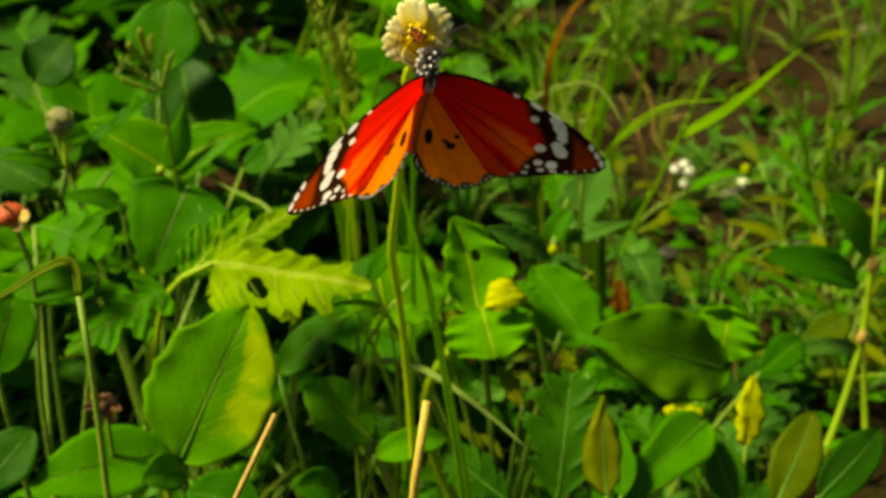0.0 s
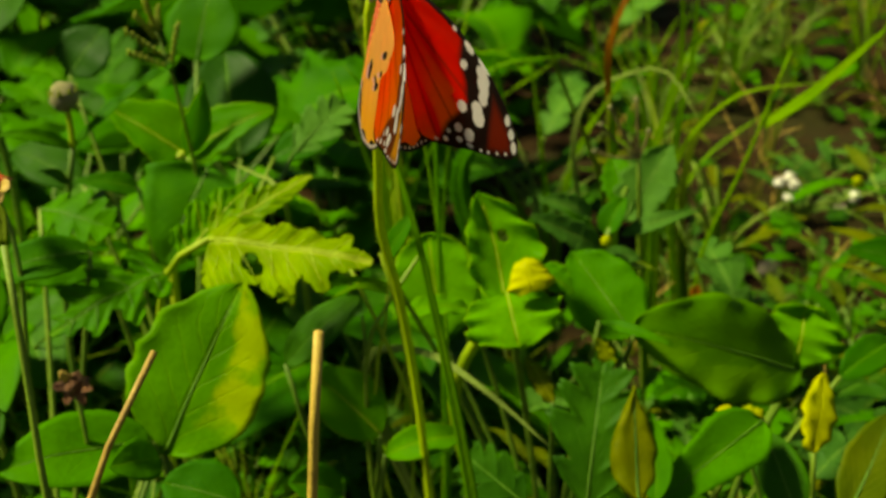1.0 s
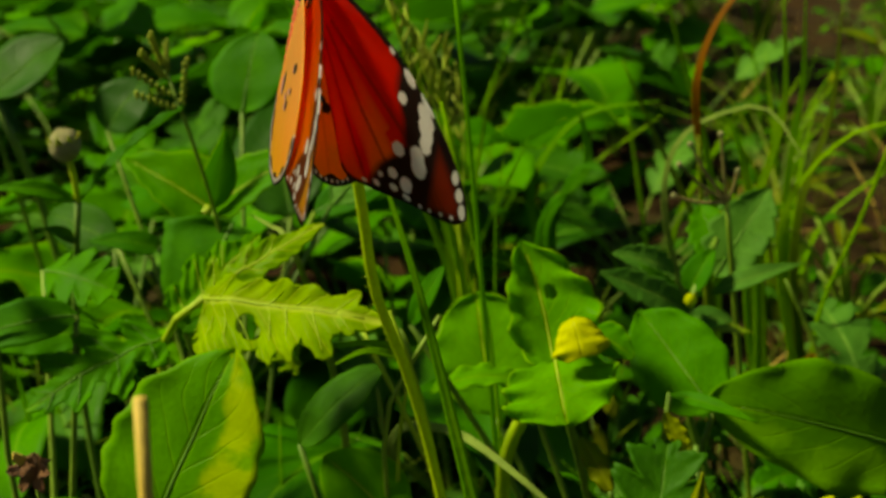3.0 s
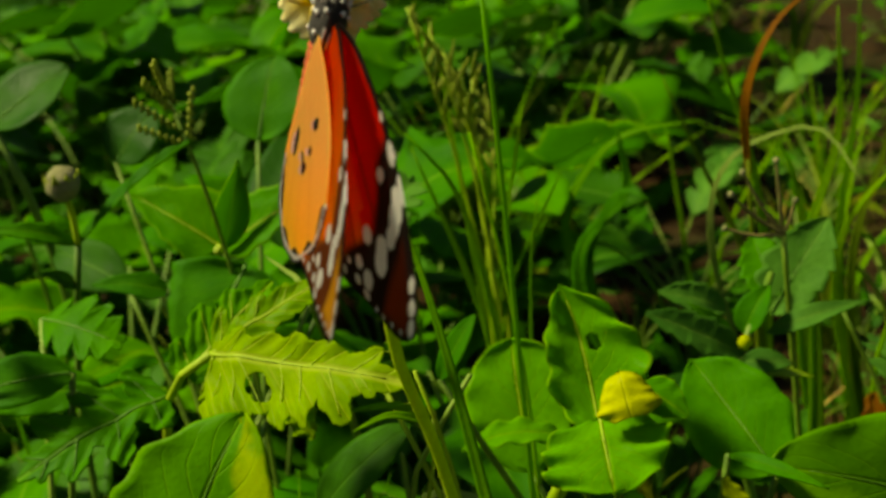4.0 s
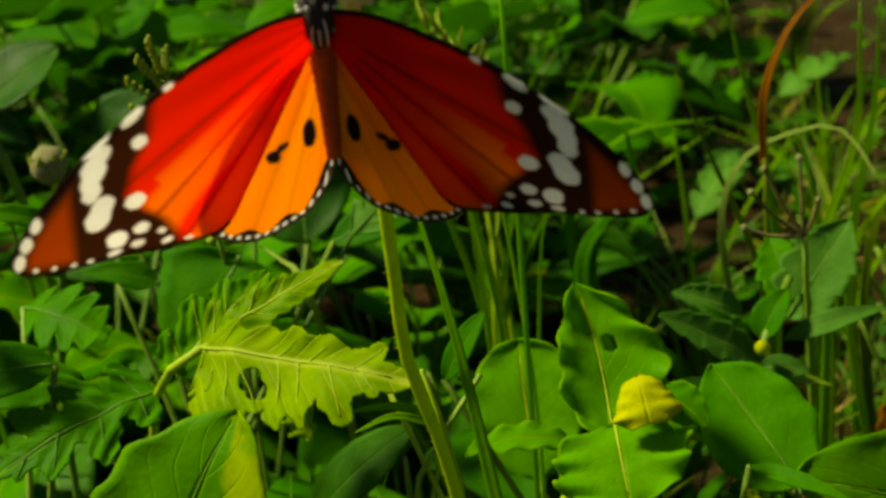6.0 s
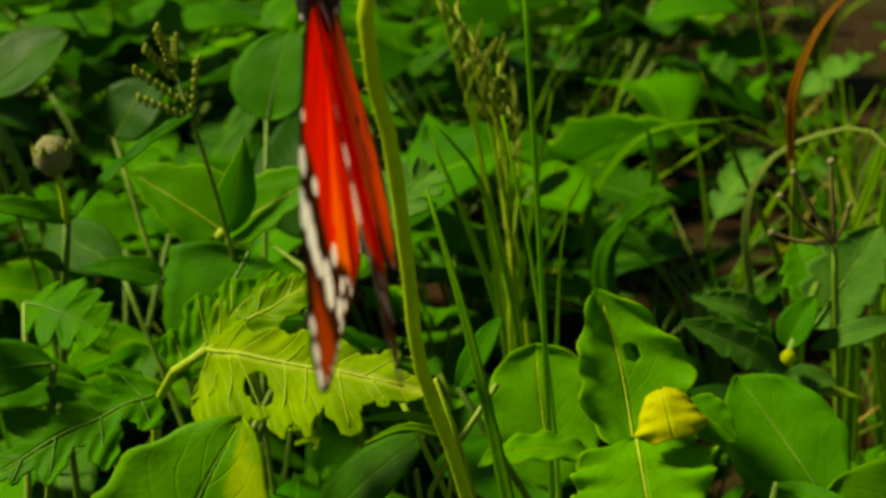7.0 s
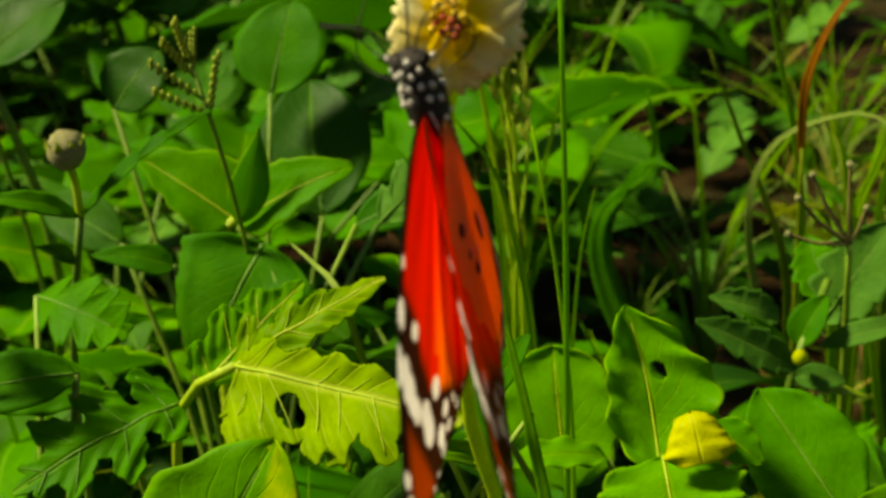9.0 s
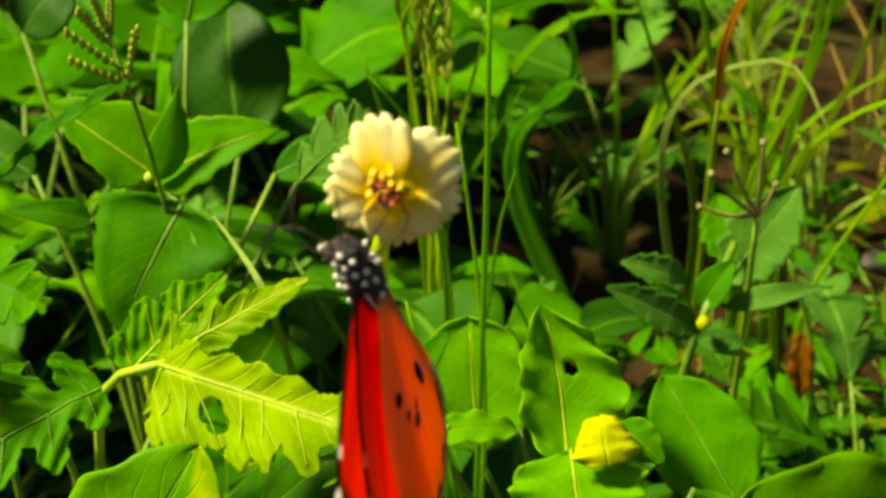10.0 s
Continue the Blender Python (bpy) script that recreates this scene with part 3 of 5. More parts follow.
def lobed_weed():
    p = Plant("lobed_weed", (-0.085, 0.322, 0.0), "weed with deeply lobed lime green leaves eaten into holes", "weed")
    node = (-0.0790, 0.3120, 0.1225)
    fork = (-0.0636, 0.3050, 0.1348)
    p.stem([(-0.085, 0.322, 0.0), (-0.0824, 0.3150, 0.1124), node, fork], 0.0013, 0.0009, STEM_PALE)
    p.leaf("lobed", fork, (-0.0194, 0.2930, 0.1344), 0.0385, LIME, (0.05, -0.78, 0.62), stalk=False, bow=0.05, cup=0.06, lobes=LOWER_LIME, body=(0.14, 0.17), seed=1.3, grid=(170, 130), holes=((0.31, 0.25, 0.0024), (0.36, 0.34, 0.0019)), label="lobed lime leaf with a gap eaten into it")
    p.leaf("lobed", fork, (-0.0392, 0.3200, 0.1471), 0.0200, LIME, (-0.15, -0.78, 0.6), stalk=False, bow=0.05, cup=0.12, lobes=UPPER_LIME, body=(0.16, 0.20), seed=4.1, grid=(130, 80))
    p.leaf("lobed", (-0.0721, 0.3090, 0.1282), (-0.0566, 0.3240, 0.1435), 0.0190, BRIGHT, (0.1, -0.8, 0.5), stalk=False, bow=0.05, cup=0.1, lobes=SHADED_LIME, body=(0.26, 0.22), seed=2.2, grid=(120, 80))
    p.leaf("lobed", node, (-0.1020, 0.2880, 0.1148), 0.0260, GREEN, (-0.1, -0.75, 0.65), stalk=False, bow=0.06, cup=0.06, lobes=SIDE_LOBES, body=(0.16, 0.16), seed=7.7, label="deeply lobed green leaf")
    p.leaf("oval", (-0.0984, 0.3180, 0.1212), (-0.1225, 0.3050, 0.1230), 0.0117, GREEN, (0.0, -0.7, 0.7), bow=0.08, wave=0.04)
    p.leaf("oval", (-0.0464, 0.2990, 0.1285), (-0.0406, 0.2970, 0.1207), 0.0062, LIME, (0.0, -0.8, 0.5), stalk=False, bow=0.05, cup=0.3, curl=0.3, wave=0.25, ragged=0.4, label="crumpled lime leaf scrap")


def paired_weed():
    p = Plant("heartleaf_weed", (-0.105, 0.385, 0.0), "weed with wide bluntly pointed leaves held flat in pairs", "weed")
    knob = (-0.1033, 0.3850, 0.1275)
    p.stem([(-0.105, 0.385, 0.0), (-0.1039, 0.3850, 0.1154), knob, (-0.1035, 0.3820, 0.1262), (-0.0935, 0.3770, 0.1348)], 0.0018, 0.0014, STEM_PALE)
    p.leaf("heart", (-0.0937, 0.3780, 0.1345), (-0.1196, 0.3820, 0.1488), 0.0225, BRIGHT, (0.15, -0.75, 0.6), stalk=False, bow=0.06, cup=0.1, ragged=0.16, halves=(0.75, 1.2), n=34, m=16)
    p.leaf("heart", (-0.0922, 0.3760, 0.1349), (-0.0638, 0.3800, 0.1484), 0.0200, BRIGHT, (-0.1, -0.72, 0.68), stalk=False, bow=0.08, cup=0.1, ragged=0.2, halves=(1.15, 0.85), n=34, m=16)
    p.leaf("lance", (-0.0905, 0.3730, 0.1358), (-0.0845, 0.3760, 0.1584), 0.0095, BRIGHT, (0.6, -0.75, 0.2), stalk=False, bow=0.06, cup=0.3)
    p.leaf("heart", (-0.0830, 0.3680, 0.1332), (-0.0938, 0.3500, 0.1080), 0.0368, GREEN, (0.0, -0.9, 0.45), bow=0.05, ragged=0.12)
    p.leaf("heart", (-0.1060, 0.3680, 0.1264), (-0.1240, 0.3620, 0.1302), 0.0085, GREEN, bow=0.1)
    p.stem([knob, (-0.0900, 0.3750, 0.1331), (-0.0799, 0.3650, 0.1275), (-0.0766, 0.3600, 0.1197)], 0.0011, 0.0009, STEM)
    p.leaf("oval", (-0.1091, 0.4450, 0.1482), (-0.1055, 0.4600, 0.1724), 0.0288, GREEN, (0.0, -0.75, 0.6), bow=0.05, cup=0.06)
    p.leaf("oval", (-0.0945, 0.4400, 0.1131), (-0.1061, 0.4700, 0.1461), 0.0359, SHADE_GREEN, (0.0, -0.7, 0.7), bow=0.08)
    p.leaf("oval", (-0.1510, 0.4300, 0.1467), (-0.1396, 0.4400, 0.1614), 0.0225, SHADE_GREEN, (0.0, -0.7, 0.7), bow=0.08)
    p.leaf("oval", (-0.1432, 0.4100, 0.1136), (-0.1714, 0.4200, 0.1218), 0.0166, SHADE_GREEN, (0.0, -0.7, 0.7), bow=0.08)


def bud_weed():
    p = Plant("budding_weed", (-0.128, 0.352, 0.0), "hairy weed with one closed round grey-green bud", "weed")
    node = (-0.1152, 0.3460, 0.1462)
    p.stem([(-0.128, 0.352, 0.0), (-0.1241, 0.3500, 0.1159), node], 0.0011, 0.0009, STEM)
    p.stem([node, (-0.1145, 0.3450, 0.1539), (-0.1145, 0.3440, 0.1590)], 0.0009, 0.0009, STEM_PALE)
    p.bud((-0.1148, 0.3440, 0.1617), 0.0041, 0.0041, 0.0044, PALE_BUD, label="closed round bud", rings=10, sides=14, rough=0.12)
    for k in range(9):
        a = 2 * math.pi * k / 9
        c = Vector((-0.1149, 0.3440, 0.1597))
        d = Vector((math.cos(a), math.sin(a), 0))
        p.leaf("lance", c + d * 0.0022, c + d * 0.0041 + Vector((0, 0, 0.0050)), 0.0026, SEED, d, stalk=False, n=6, m=4)
    p.leaf("lance", node, (-0.1334, 0.3350, 0.1528), 0.0054, GREEN, stalk=False, bow=0.16, wave=0.03)
    p.leaf("jag", node, (-0.0858, 0.3540, 0.1682), 0.0054, GREEN, (-0.5, -0.5, 0.7), stalk=False, bow=0.05, cup=0.4)
    p.leaf("lance", (-0.1189, 0.3480, 0.1347), (-0.1237, 0.3400, 0.1411), 0.0046, SHADE_GREEN, stalk=False, bow=0.1)


def seedhead_grass():
    """Finger grass: a stalk and a spray of beaded spikes."""
    p = Plant("finger_grass", (-0.085, 0.372, 0.0), "grass stalk with a spray of beaded green spikes", "grass")
    n = Vector((-0.0869, 0.3560, 0.1659))
    top = Vector((-0.0899, 0.3560, 0.1776))
    p.stem([p.root, (-0.0868, 0.3620, 0.1498), n, top], 0.0008, 0.0005, STEM)
    for f, tip in ((0.1, (-0.0982, 0.3540, 0.1722)), (0.35, (-0.0982, 0.3540, 0.1783)), (0.75, (-0.0949, 0.3540, 0.1829)), (1.0, (-0.0915, 0.3540, 0.1871)), (0.9, (-0.0890, 0.3570, 0.1845)), (0.05, (-0.0823, 0.3530, 0.1804))):
        a, b = n.lerp(top, f), Vector(tip)
        p.stem([a, b], 0.0004, 0.0003, STEM, n=3)
        verts, faces, beads = [], [], 13
        for i in range(beads):
            q = a.lerp(b, 0.12 + 0.88 * (i + 1) / beads) + Vector((0.0004 * (-1) ** i, -0.0003, 0.0002 * (-1) ** i)) - p.root
            v, fc = ball(q, 0.00055, 0.00052, 0.00085, 5, 7, 0.3, i)
            o = len(verts)
            verts += v
            faces += [tuple(o + x for x in g) for g in fc]
        tagged(part("spike", mesh("spike", verts, faces), SEED, p.ob), kind="stuff")


def big_left_leaf():
    p = Plant("tall_weed", (-0.20, 0.46, 0.0), "taller weed with a wide dark leaf on a long stalk", "weed")
    p.leaf("oval", (-0.1884, 0.4250, 0.1613), (-0.1670, 0.4400, 0.1760), 0.0269, SHADE_GREEN, (0.0, -0.6, 0.8), bow=0.05, label="wide dark leaf", via=(-0.1837, 0.4300, 0.1363), r=0.0013)
    p.leaf("oval", (-0.1907, 0.4250, 0.1596), (-0.2266, 0.4400, 0.1816), 0.0237, SHADE_GREEN, (0.0, -0.6, 0.8), bow=0.05)


def right_weed():
    p = Plant("toothed_weed", (0.055, 0.410, 0.0), "weed with grey-green toothed leaves and a yellow bud", "weed")
    node = (0.0377, 0.3920, 0.0983)
    p.stem([p.root, (0.0357, 0.3960, 0.0788), node, (0.0452, 0.4120, 0.1127)], 0.0014, 0.0010, STEM)
    p.leaf("holly", (0.0444, 0.4100, 0.1021), (0.0604, 0.4250, 0.1239), 0.0200, BLUISH, (0.1, -0.75, 0.6), stalk=False, bow=0.05, cup=0.15, ragged=0.2, n=48, m=12)
    p.leaf("holly", (0.0461, 0.4120, 0.1062), (0.0404, 0.4250, 0.1193), 0.0150, GREEN, (0.1, -0.8, 0.5), stalk=False, bow=0.05, cup=0.15, n=40, m=10)
    p.leaf("holly", node, (0.0148, 0.3850, 0.1123), 0.0108, BLUISH, (0.1, -0.75, 0.6), stalk=False, bow=0.08, cup=0.2, n=48, m=10)
    p.leaf("holly", (0.0338, 0.3980, 0.1080), (0.0175, 0.3920, 0.1153), 0.0095, BLUISH, (0.0, -0.7, 0.7), stalk=False, bow=0.12, cup=0.2, n=44, m=10)
    p.leaf("ovate", (0.0379, 0.3960, 0.1024), (0.0446, 0.4020, 0.1132), 0.0085, GREEN, (-0.3, -0.75, 0.6), stalk=False, bow=0.1, cup=0.3)
    p.leaf("lance", (0.0437, 0.4000, 0.1006), (0.0692, 0.4020, 0.1087), 0.0062, BLUISH, (0.0, -0.6, 0.8), stalk=False, bow=0.08)
    p.leaf("lance", (0.0361, 0.3950, 0.1003), (0.0246, 0.3900, 0.1133), 0.0040, GREEN, (0.0, -0.7, 0.7), stalk=False, bow=0.1)
    p.leaf("ovate", (0.0378, 0.3900, 0.0971), (0.0496, 0.3920, 0.0957), 0.0065, BLUISH, (0.0, -0.7, 0.7), stalk=False, bow=0.1)
    p.leaf("lance", (0.0401, 0.3900, 0.0949), (0.0553, 0.3950, 0.0907), 0.0030, STEM_PALE, (0.0, -0.6, 0.8), stalk=False, bow=0.06)
    p.bud((0.0385, 0.3880, 0.1031), 0.0018, 0.0018, 0.0019, YELLOW, "node", rough=0.3)


def dry_leaf_weed():
    p = Plant("branching_weed", (0.078, 0.462, 0.0), "withered orange-brown leaf on a thin leaning stem", "weed")
    p.leaf("ovate", (0.0745, 0.4620, 0.0560), (0.0770, 0.4580, 0.0330), 0.0085, RUST, (0.0, -0.85, 0.4), stalk=False, bow=0.08, cup=0.4, curl=0.4, wave=0.12, ragged=0.3, label="withered orange leaf")
    p.stem([p.root, (0.0810, 0.4600, 0.0300), (0.0760, 0.4610, 0.0580), (0.0660, 0.4600, 0.0830)], 0.0011, 0.0006, STEM)


def rust_node():
    p = Plant("branching_weed", (0.055, 0.430, 0.0), "thin branching reddish stalk with pale tips", "weed")
    a = (0.0483, 0.4000, 0.1271)
    p.stem([(0.055, 0.430, 0.0), a], 0.0010, 0.0007, STEM)
    for tip in ((0.0360, 0.3960, 0.1392), (0.0389, 0.3980, 0.1442), (0.0470, 0.4000, 0.1463), (0.0343, 0.3950, 0.1308), (0.0513, 0.4000, 0.1360)):
        p.stem([a, Vector(a).lerp(Vector(tip), 0.6) + Vector((0, 0, -0.001)), tip], 0.0006, 0.0004, TWIG, rough=0.3)
        p.bud(tip, 0.0009, 0.0009, 0.0009, PALE_BUD, "tip_bud", rings=5, sides=7)


def reed_clump():
    p = Plant("grass_clump", (0.085, 0.500, 0.0), "clump of tall green grass with one rust-brown blade", "grass")
    p.blade([(0.0400, 0.5060, 0.0), (0.0370, 0.5000, 0.0876), (0.0231, 0.5000, 0.1224), (0.0126, 0.4950, 0.1514)], 0.0038, GRASS_DULL, fold=0.5)
    p.blade([(0.0421, 0.5060, 0.0), (0.0391, 0.5000, 0.1246), (0.0326, 0.5000, 0.1508), (0.0272, 0.5000, 0.1770)], 0.0042, GRASS)
    p.stem([(0.0423, 0.4610, 0.0), (0.0393, 0.4550, 0.1332)], 0.0009, 0.0007, GRASS_DULL)
    p.blade([(0.0393, 0.4550, 0.1289), (0.0389, 0.4550, 0.1367), (0.0392, 0.4550, 0.1512), (0.0478, 0.4600, 0.1715), (0.0625, 0.4700, 0.1823)], 0.0030, RUST, label="rust-brown blade")
    p.blade([(0.0463, 0.4860, 0.0), (0.0433, 0.4800, 0.1336), (0.0572, 0.4800, 0.1368), (0.0729, 0.4600, 0.1217)], 0.0031, GRASS_GREY)
    p.blade([(0.0598, 0.4960, 0.0), (0.0568, 0.4900, 0.0982), (0.0661, 0.4900, 0.1302), (0.0665, 0.4900, 0.1714)], 0.0049, GRASS)
    p.blade([(0.0578, 0.4760, 0.0), (0.0548, 0.4700, 0.1098), (0.0517, 0.4700, 0.1264), (0.0478, 0.4600, 0.1377)], 0.0058, GRASS)
    p.blade([(0.0765, 0.5060, 0.0), (0.0735, 0.5000, 0.1005), (0.0815, 0.5000, 0.1253), (0.0857, 0.5000, 0.1670)], 0.0042, GRASS_DULL)
    p.blade([(0.0720, 0.5260, 0.0), (0.0690, 0.5200, 0.1012), (0.0739, 0.5200, 0.1350), (0.0749, 0.5200, 0.1710)], 0.0039, GRASS)
    p.blade([(0.0754, 0.4960, 0.0), (0.0724, 0.4900, 0.1080), (0.0883, 0.4800, 0.1266), (0.1155, 0.4700, 0.1340)], 0.0032, GRASS)
    p.stem([(0.0799, 0.4830, 0.0), (0.0769, 0.4770, 0.0612), (0.0915, 0.4770, 0.1006), (0.1056, 0.4770, 0.1441)], 0.0009, 0.0005, GRASS)
    p.blade([(0.0977, 0.4770, 0.1156), (0.1096, 0.4700, 0.1268), (0.1367, 0.4600, 0.1580)], 0.0053, GRASS)


def middle_grass():
    p = Plant("grass_clump", (-0.012, 0.365, 0.0), "thin upright green grass stalks", "grass")
    p.stem([(-0.012, 0.362, 0.0), (-0.0096, 0.3450, 0.1171), (-0.0098, 0.3450, 0.1551), (-0.0106, 0.3450, 0.1970)], 0.0009, 0.0005, GRASS)
    p.stem([(-0.014, 0.362, 0.0), (-0.0096, 0.3470, 0.1175), (-0.0124, 0.3470, 0.1429), (-0.0164, 0.3470, 0.1686)], 0.0008, 0.0003, GRASS)
    p.blade([(-0.012, 0.37, 0.0), (-0.0113, 0.3700, 0.1187), (-0.0097, 0.3700, 0.1359), (-0.0070, 0.3700, 0.1486)], 0.0020, GRASS)
    p.blade([(-0.03, 0.385, 0.0), (-0.0271, 0.3900, 0.1222), (-0.0337, 0.3900, 0.1472), (-0.0427, 0.3850, 0.1611)], 0.0041, GRASS)
    q = Plant("grass_clump", (-0.035, 0.445, 0.0), "tall pale green flowering grass", "grass")
    rnd = random.Random(77)
    foot = Vector((-0.0381, 0.4400, 0.1052))
    for tip in ((-0.0459, 0.4300, 0.1811), (-0.0450, 0.4400, 0.1724), (-0.0410, 0.4400, 0.1678), (-0.0396, 0.4500, 0.1647), (-0.0516, 0.4300, 0.1871), (-0.0358, 0.4500, 0.1568)):
        b = Vector(tip)
        c = foot + Vector((rnd.uniform(-0.004, 0.004), rnd.uniform(-0.004, 0.004), rnd.uniform(-0.004, 0.004)))
        mid = c.lerp(b, 0.55) + Vector((rnd.uniform(-0.002, 0.003), 0, 0))
        q.stem([q.root, c, mid, b], 0.0008, 0.0004, STEM_PALE, n=16)
        for k in range(9):
            a = mid.lerp(b, 0.1 + 0.1 * k)
            side = Vector((rnd.uniform(-0.0045, 0.0045), rnd.uniform(-0.003, 0.003), rnd.uniform(0.005, 0.010)))
            q.leaf("lance", a, a + side, 0.0016, SEED, (0, -1, 0.2), stalk=False, n=5, m=3)
    for k, (x, y) in enumerate(((-0.020, 0.040), (0.014, 0.050), (0.024, 0.030), (-0.012, 0.065))):
        q.blade([q.root, foot + Vector((x * 0.2, 0, -0.01)), foot + Vector((x, 0.004 * k, y))], 0.0036, GRASS, fold=0.4)


def front_grass():
    p = Plant("grass_stalk", (0.012, 0.262, 0.0), "folded bright green grass blade standing upright", "grass")
    p.blade([(0.014, 0.262, 0.0), (0.0068, 0.2620, 0.0909), (0.0007, 0.2660, 0.1257), (-0.0069, 0.2720, 0.1586), (-0.0119, 0.2770, 0.1724)], 0.0042, GRASS, (0.0, -0.95, 0.2), fold=0.25, n=34, taper="tip", thick=0.0004)
    q = Plant("grass_stalk", (0.020, 0.292, 0.0), "pale curved grass blade among the leaves", "grass")
    q.blade([(-0.005, 0.31, 0.03), (-0.0209, 0.3050, 0.1044), (-0.0063, 0.2950, 0.1087), (0.0095, 0.2850, 0.1033), (0.0248, 0.2750, 0.0949)], 0.0038, GRASS_GREY, (0, -0.6, 0.8), fold=0.2)
    r = Plant("dry_straw", (-0.0035, 0.166, 0.0), "dry yellow straw stub standing in the grass", "straw")
    r.stem([r.root, (-0.0032, 0.1645, 0.1688), (-0.0021, 0.1646, 0.1781)], 0.0011, 0.0007, STRAW, sides=8, rough=0.25)
    s = Plant("dry_straw", (-0.040, 0.150, 0.0), "dry brown straw stub leaning in the grass", "straw")
    s.stem([s.root, (-0.0319, 0.1650, 0.1623), (-0.0270, 0.1700, 0.1719)], 0.0008, 0.0005, STRAW, sides=7, rough=0.25)
    u = Plant("grass_stalk", (-0.060, 0.212, 0.0), "thin green stem with a bent top", "grass")
    u.stem([u.root, (-0.0710, 0.2150, 0.1214), (-0.0722, 0.2180, 0.1477), (-0.0744, 0.2220, 0.1661)], 0.0009, 0.0007, STEM)
    u.blade([(-0.0744, 0.2220, 0.1661), (-0.0758, 0.2250, 0.1717), (-0.0878, 0.2150, 0.1693), (-0.0929, 0.2100, 0.1674)], 0.0025, GRASS_DULL)
    w = Plant("grass_stalk", (-0.018, 0.300, 0.0), "thin forked grass stem", "grass")
    w.stem([(-0.018, 0.300, 0.0), (-0.0237, 0.2980, 0.0973), (-0.0231, 0.2980, 0.1075), (-0.0090, 0.3000, 0.1329)], 0.0009, 0.0005, STEM)
    w.stem([(-0.0231, 0.2980, 0.1066), (-0.0235, 0.2980, 0.1174)], 0.0007, 0.0004, STEM)
    w.stem([(-0.018, 0.300, 0.0), (-0.0138, 0.2950, 0.1196), (-0.0164, 0.2920, 0.1350), (-0.0168, 0.2910, 0.1374)], 0.0007, 0.0004, STEM_PALE)
    w.blade([(-0.0161, 0.2940, 0.1261), (-0.0226, 0.2900, 0.1291), (-0.0280, 0.2860, 0.1279)], 0.0019, GRASS)


def left_daisy():
    p = Plant("withered_daisy", (-0.108, 0.292, 0.0), "small withered orange flower head on a thin stem", "flower")
    c = Vector((-0.1153, 0.2970, 0.1516))
    p.stem([(-0.108, 0.292, 0.0), (-0.1119, 0.2920, 0.0988), (-0.1121, 0.2960, 0.1422), c], 0.0009, 0.0007, STEM)
    p.bud(c, 0.0042, 0.0036, 0.0030, RED_FLORET, "disc", rough=0.5)
    for k in range(5):
        a = k * 1.26 + 0.2
        d = Vector((math.cos(a), -0.5, math.sin(a) * 0.6))
        p.leaf("round", c + d * 0.003, c + d * 0.0065, 0.0035, STRAW, (0, -0.8, 0.5), stalk=False, n=8, m=6)
    q = Plant("withered_daisy", (-0.080, 0.262, 0.0), "brown withered flower head low among leaves", "flower")
    c = Vector((-0.0845, 0.2620, 0.1153))
    q.stem([(-0.080, 0.262, 0.0), c], 0.0008, 0.0006, STEM)
    q.bud(c, 0.0026, 0.0024, 0.0026, BROWN, "disc", rough=0.8)
    for k in range(6):
        d = Vector((math.cos(k * 1.05), -0.4, math.sin(k * 1.05)))
        q.leaf("oval", c + d * 0.001, c + d * 0.0050, 0.0026, STRAW if k == 2 else BROWN, (0, -1, 0.3), stalk=False, n=6, m=4, wave=0.1)


def right_edge_weed():
    p = Plant("branching_weed", (0.165, 0.425, 0.0), "olive weed with knotted stems and blunt leaves", "weed")
    p.stem([(0.150, 0.405, 0.0), (0.1596, 0.4150, 0.0250), (0.1644, 0.4200, 0.0530), (0.1644, 0.4250, 0.0896), (0.1641, 0.4300, 0.1201)], 0.0016, 0.0010, STEM_PALE, rough=0.3)
    p.stem([(0.170, 0.405, 0.0), (0.1686, 0.4150, 0.0252), (0.1644, 0.4200, 0.0530)], 0.0014, 0.0010, STEM_PALE, rough=0.3)
    p.bud((0.1644, 0.4190, 0.0541), 0.0026, 0.0024, 0.0034, STRAW, "node", rough=0.4)
    p.bud((0.1652, 0.4240, 0.0830), 0.0026, 0.0024, 0.0040, STRAW, "node", rough=0.4)
    p.leaf("oval", (0.1594, 0.4200, 0.0775), (0.1156, 0.4000, 0.0966), 0.0157, GREEN, stalk=False, bow=0.1)
    p.leaf("oval", (0.1648, 0.4250, 0.0873), (0.1421, 0.4200, 0.1133), 0.0161, GREEN, stalk=False, bow=0.06)
    p.leaf("oval", (0.1600, 0.4100, 0.0547), (0.1217, 0.3900, 0.0633), 0.0074, BLUISH, stalk=False, bow=0.06)
    p.leaf("oval", (0.1611, 0.4300, 0.0577), (0.1420, 0.4200, 0.0474), 0.0129, OLIVE, stalk=False, bow=0.06)


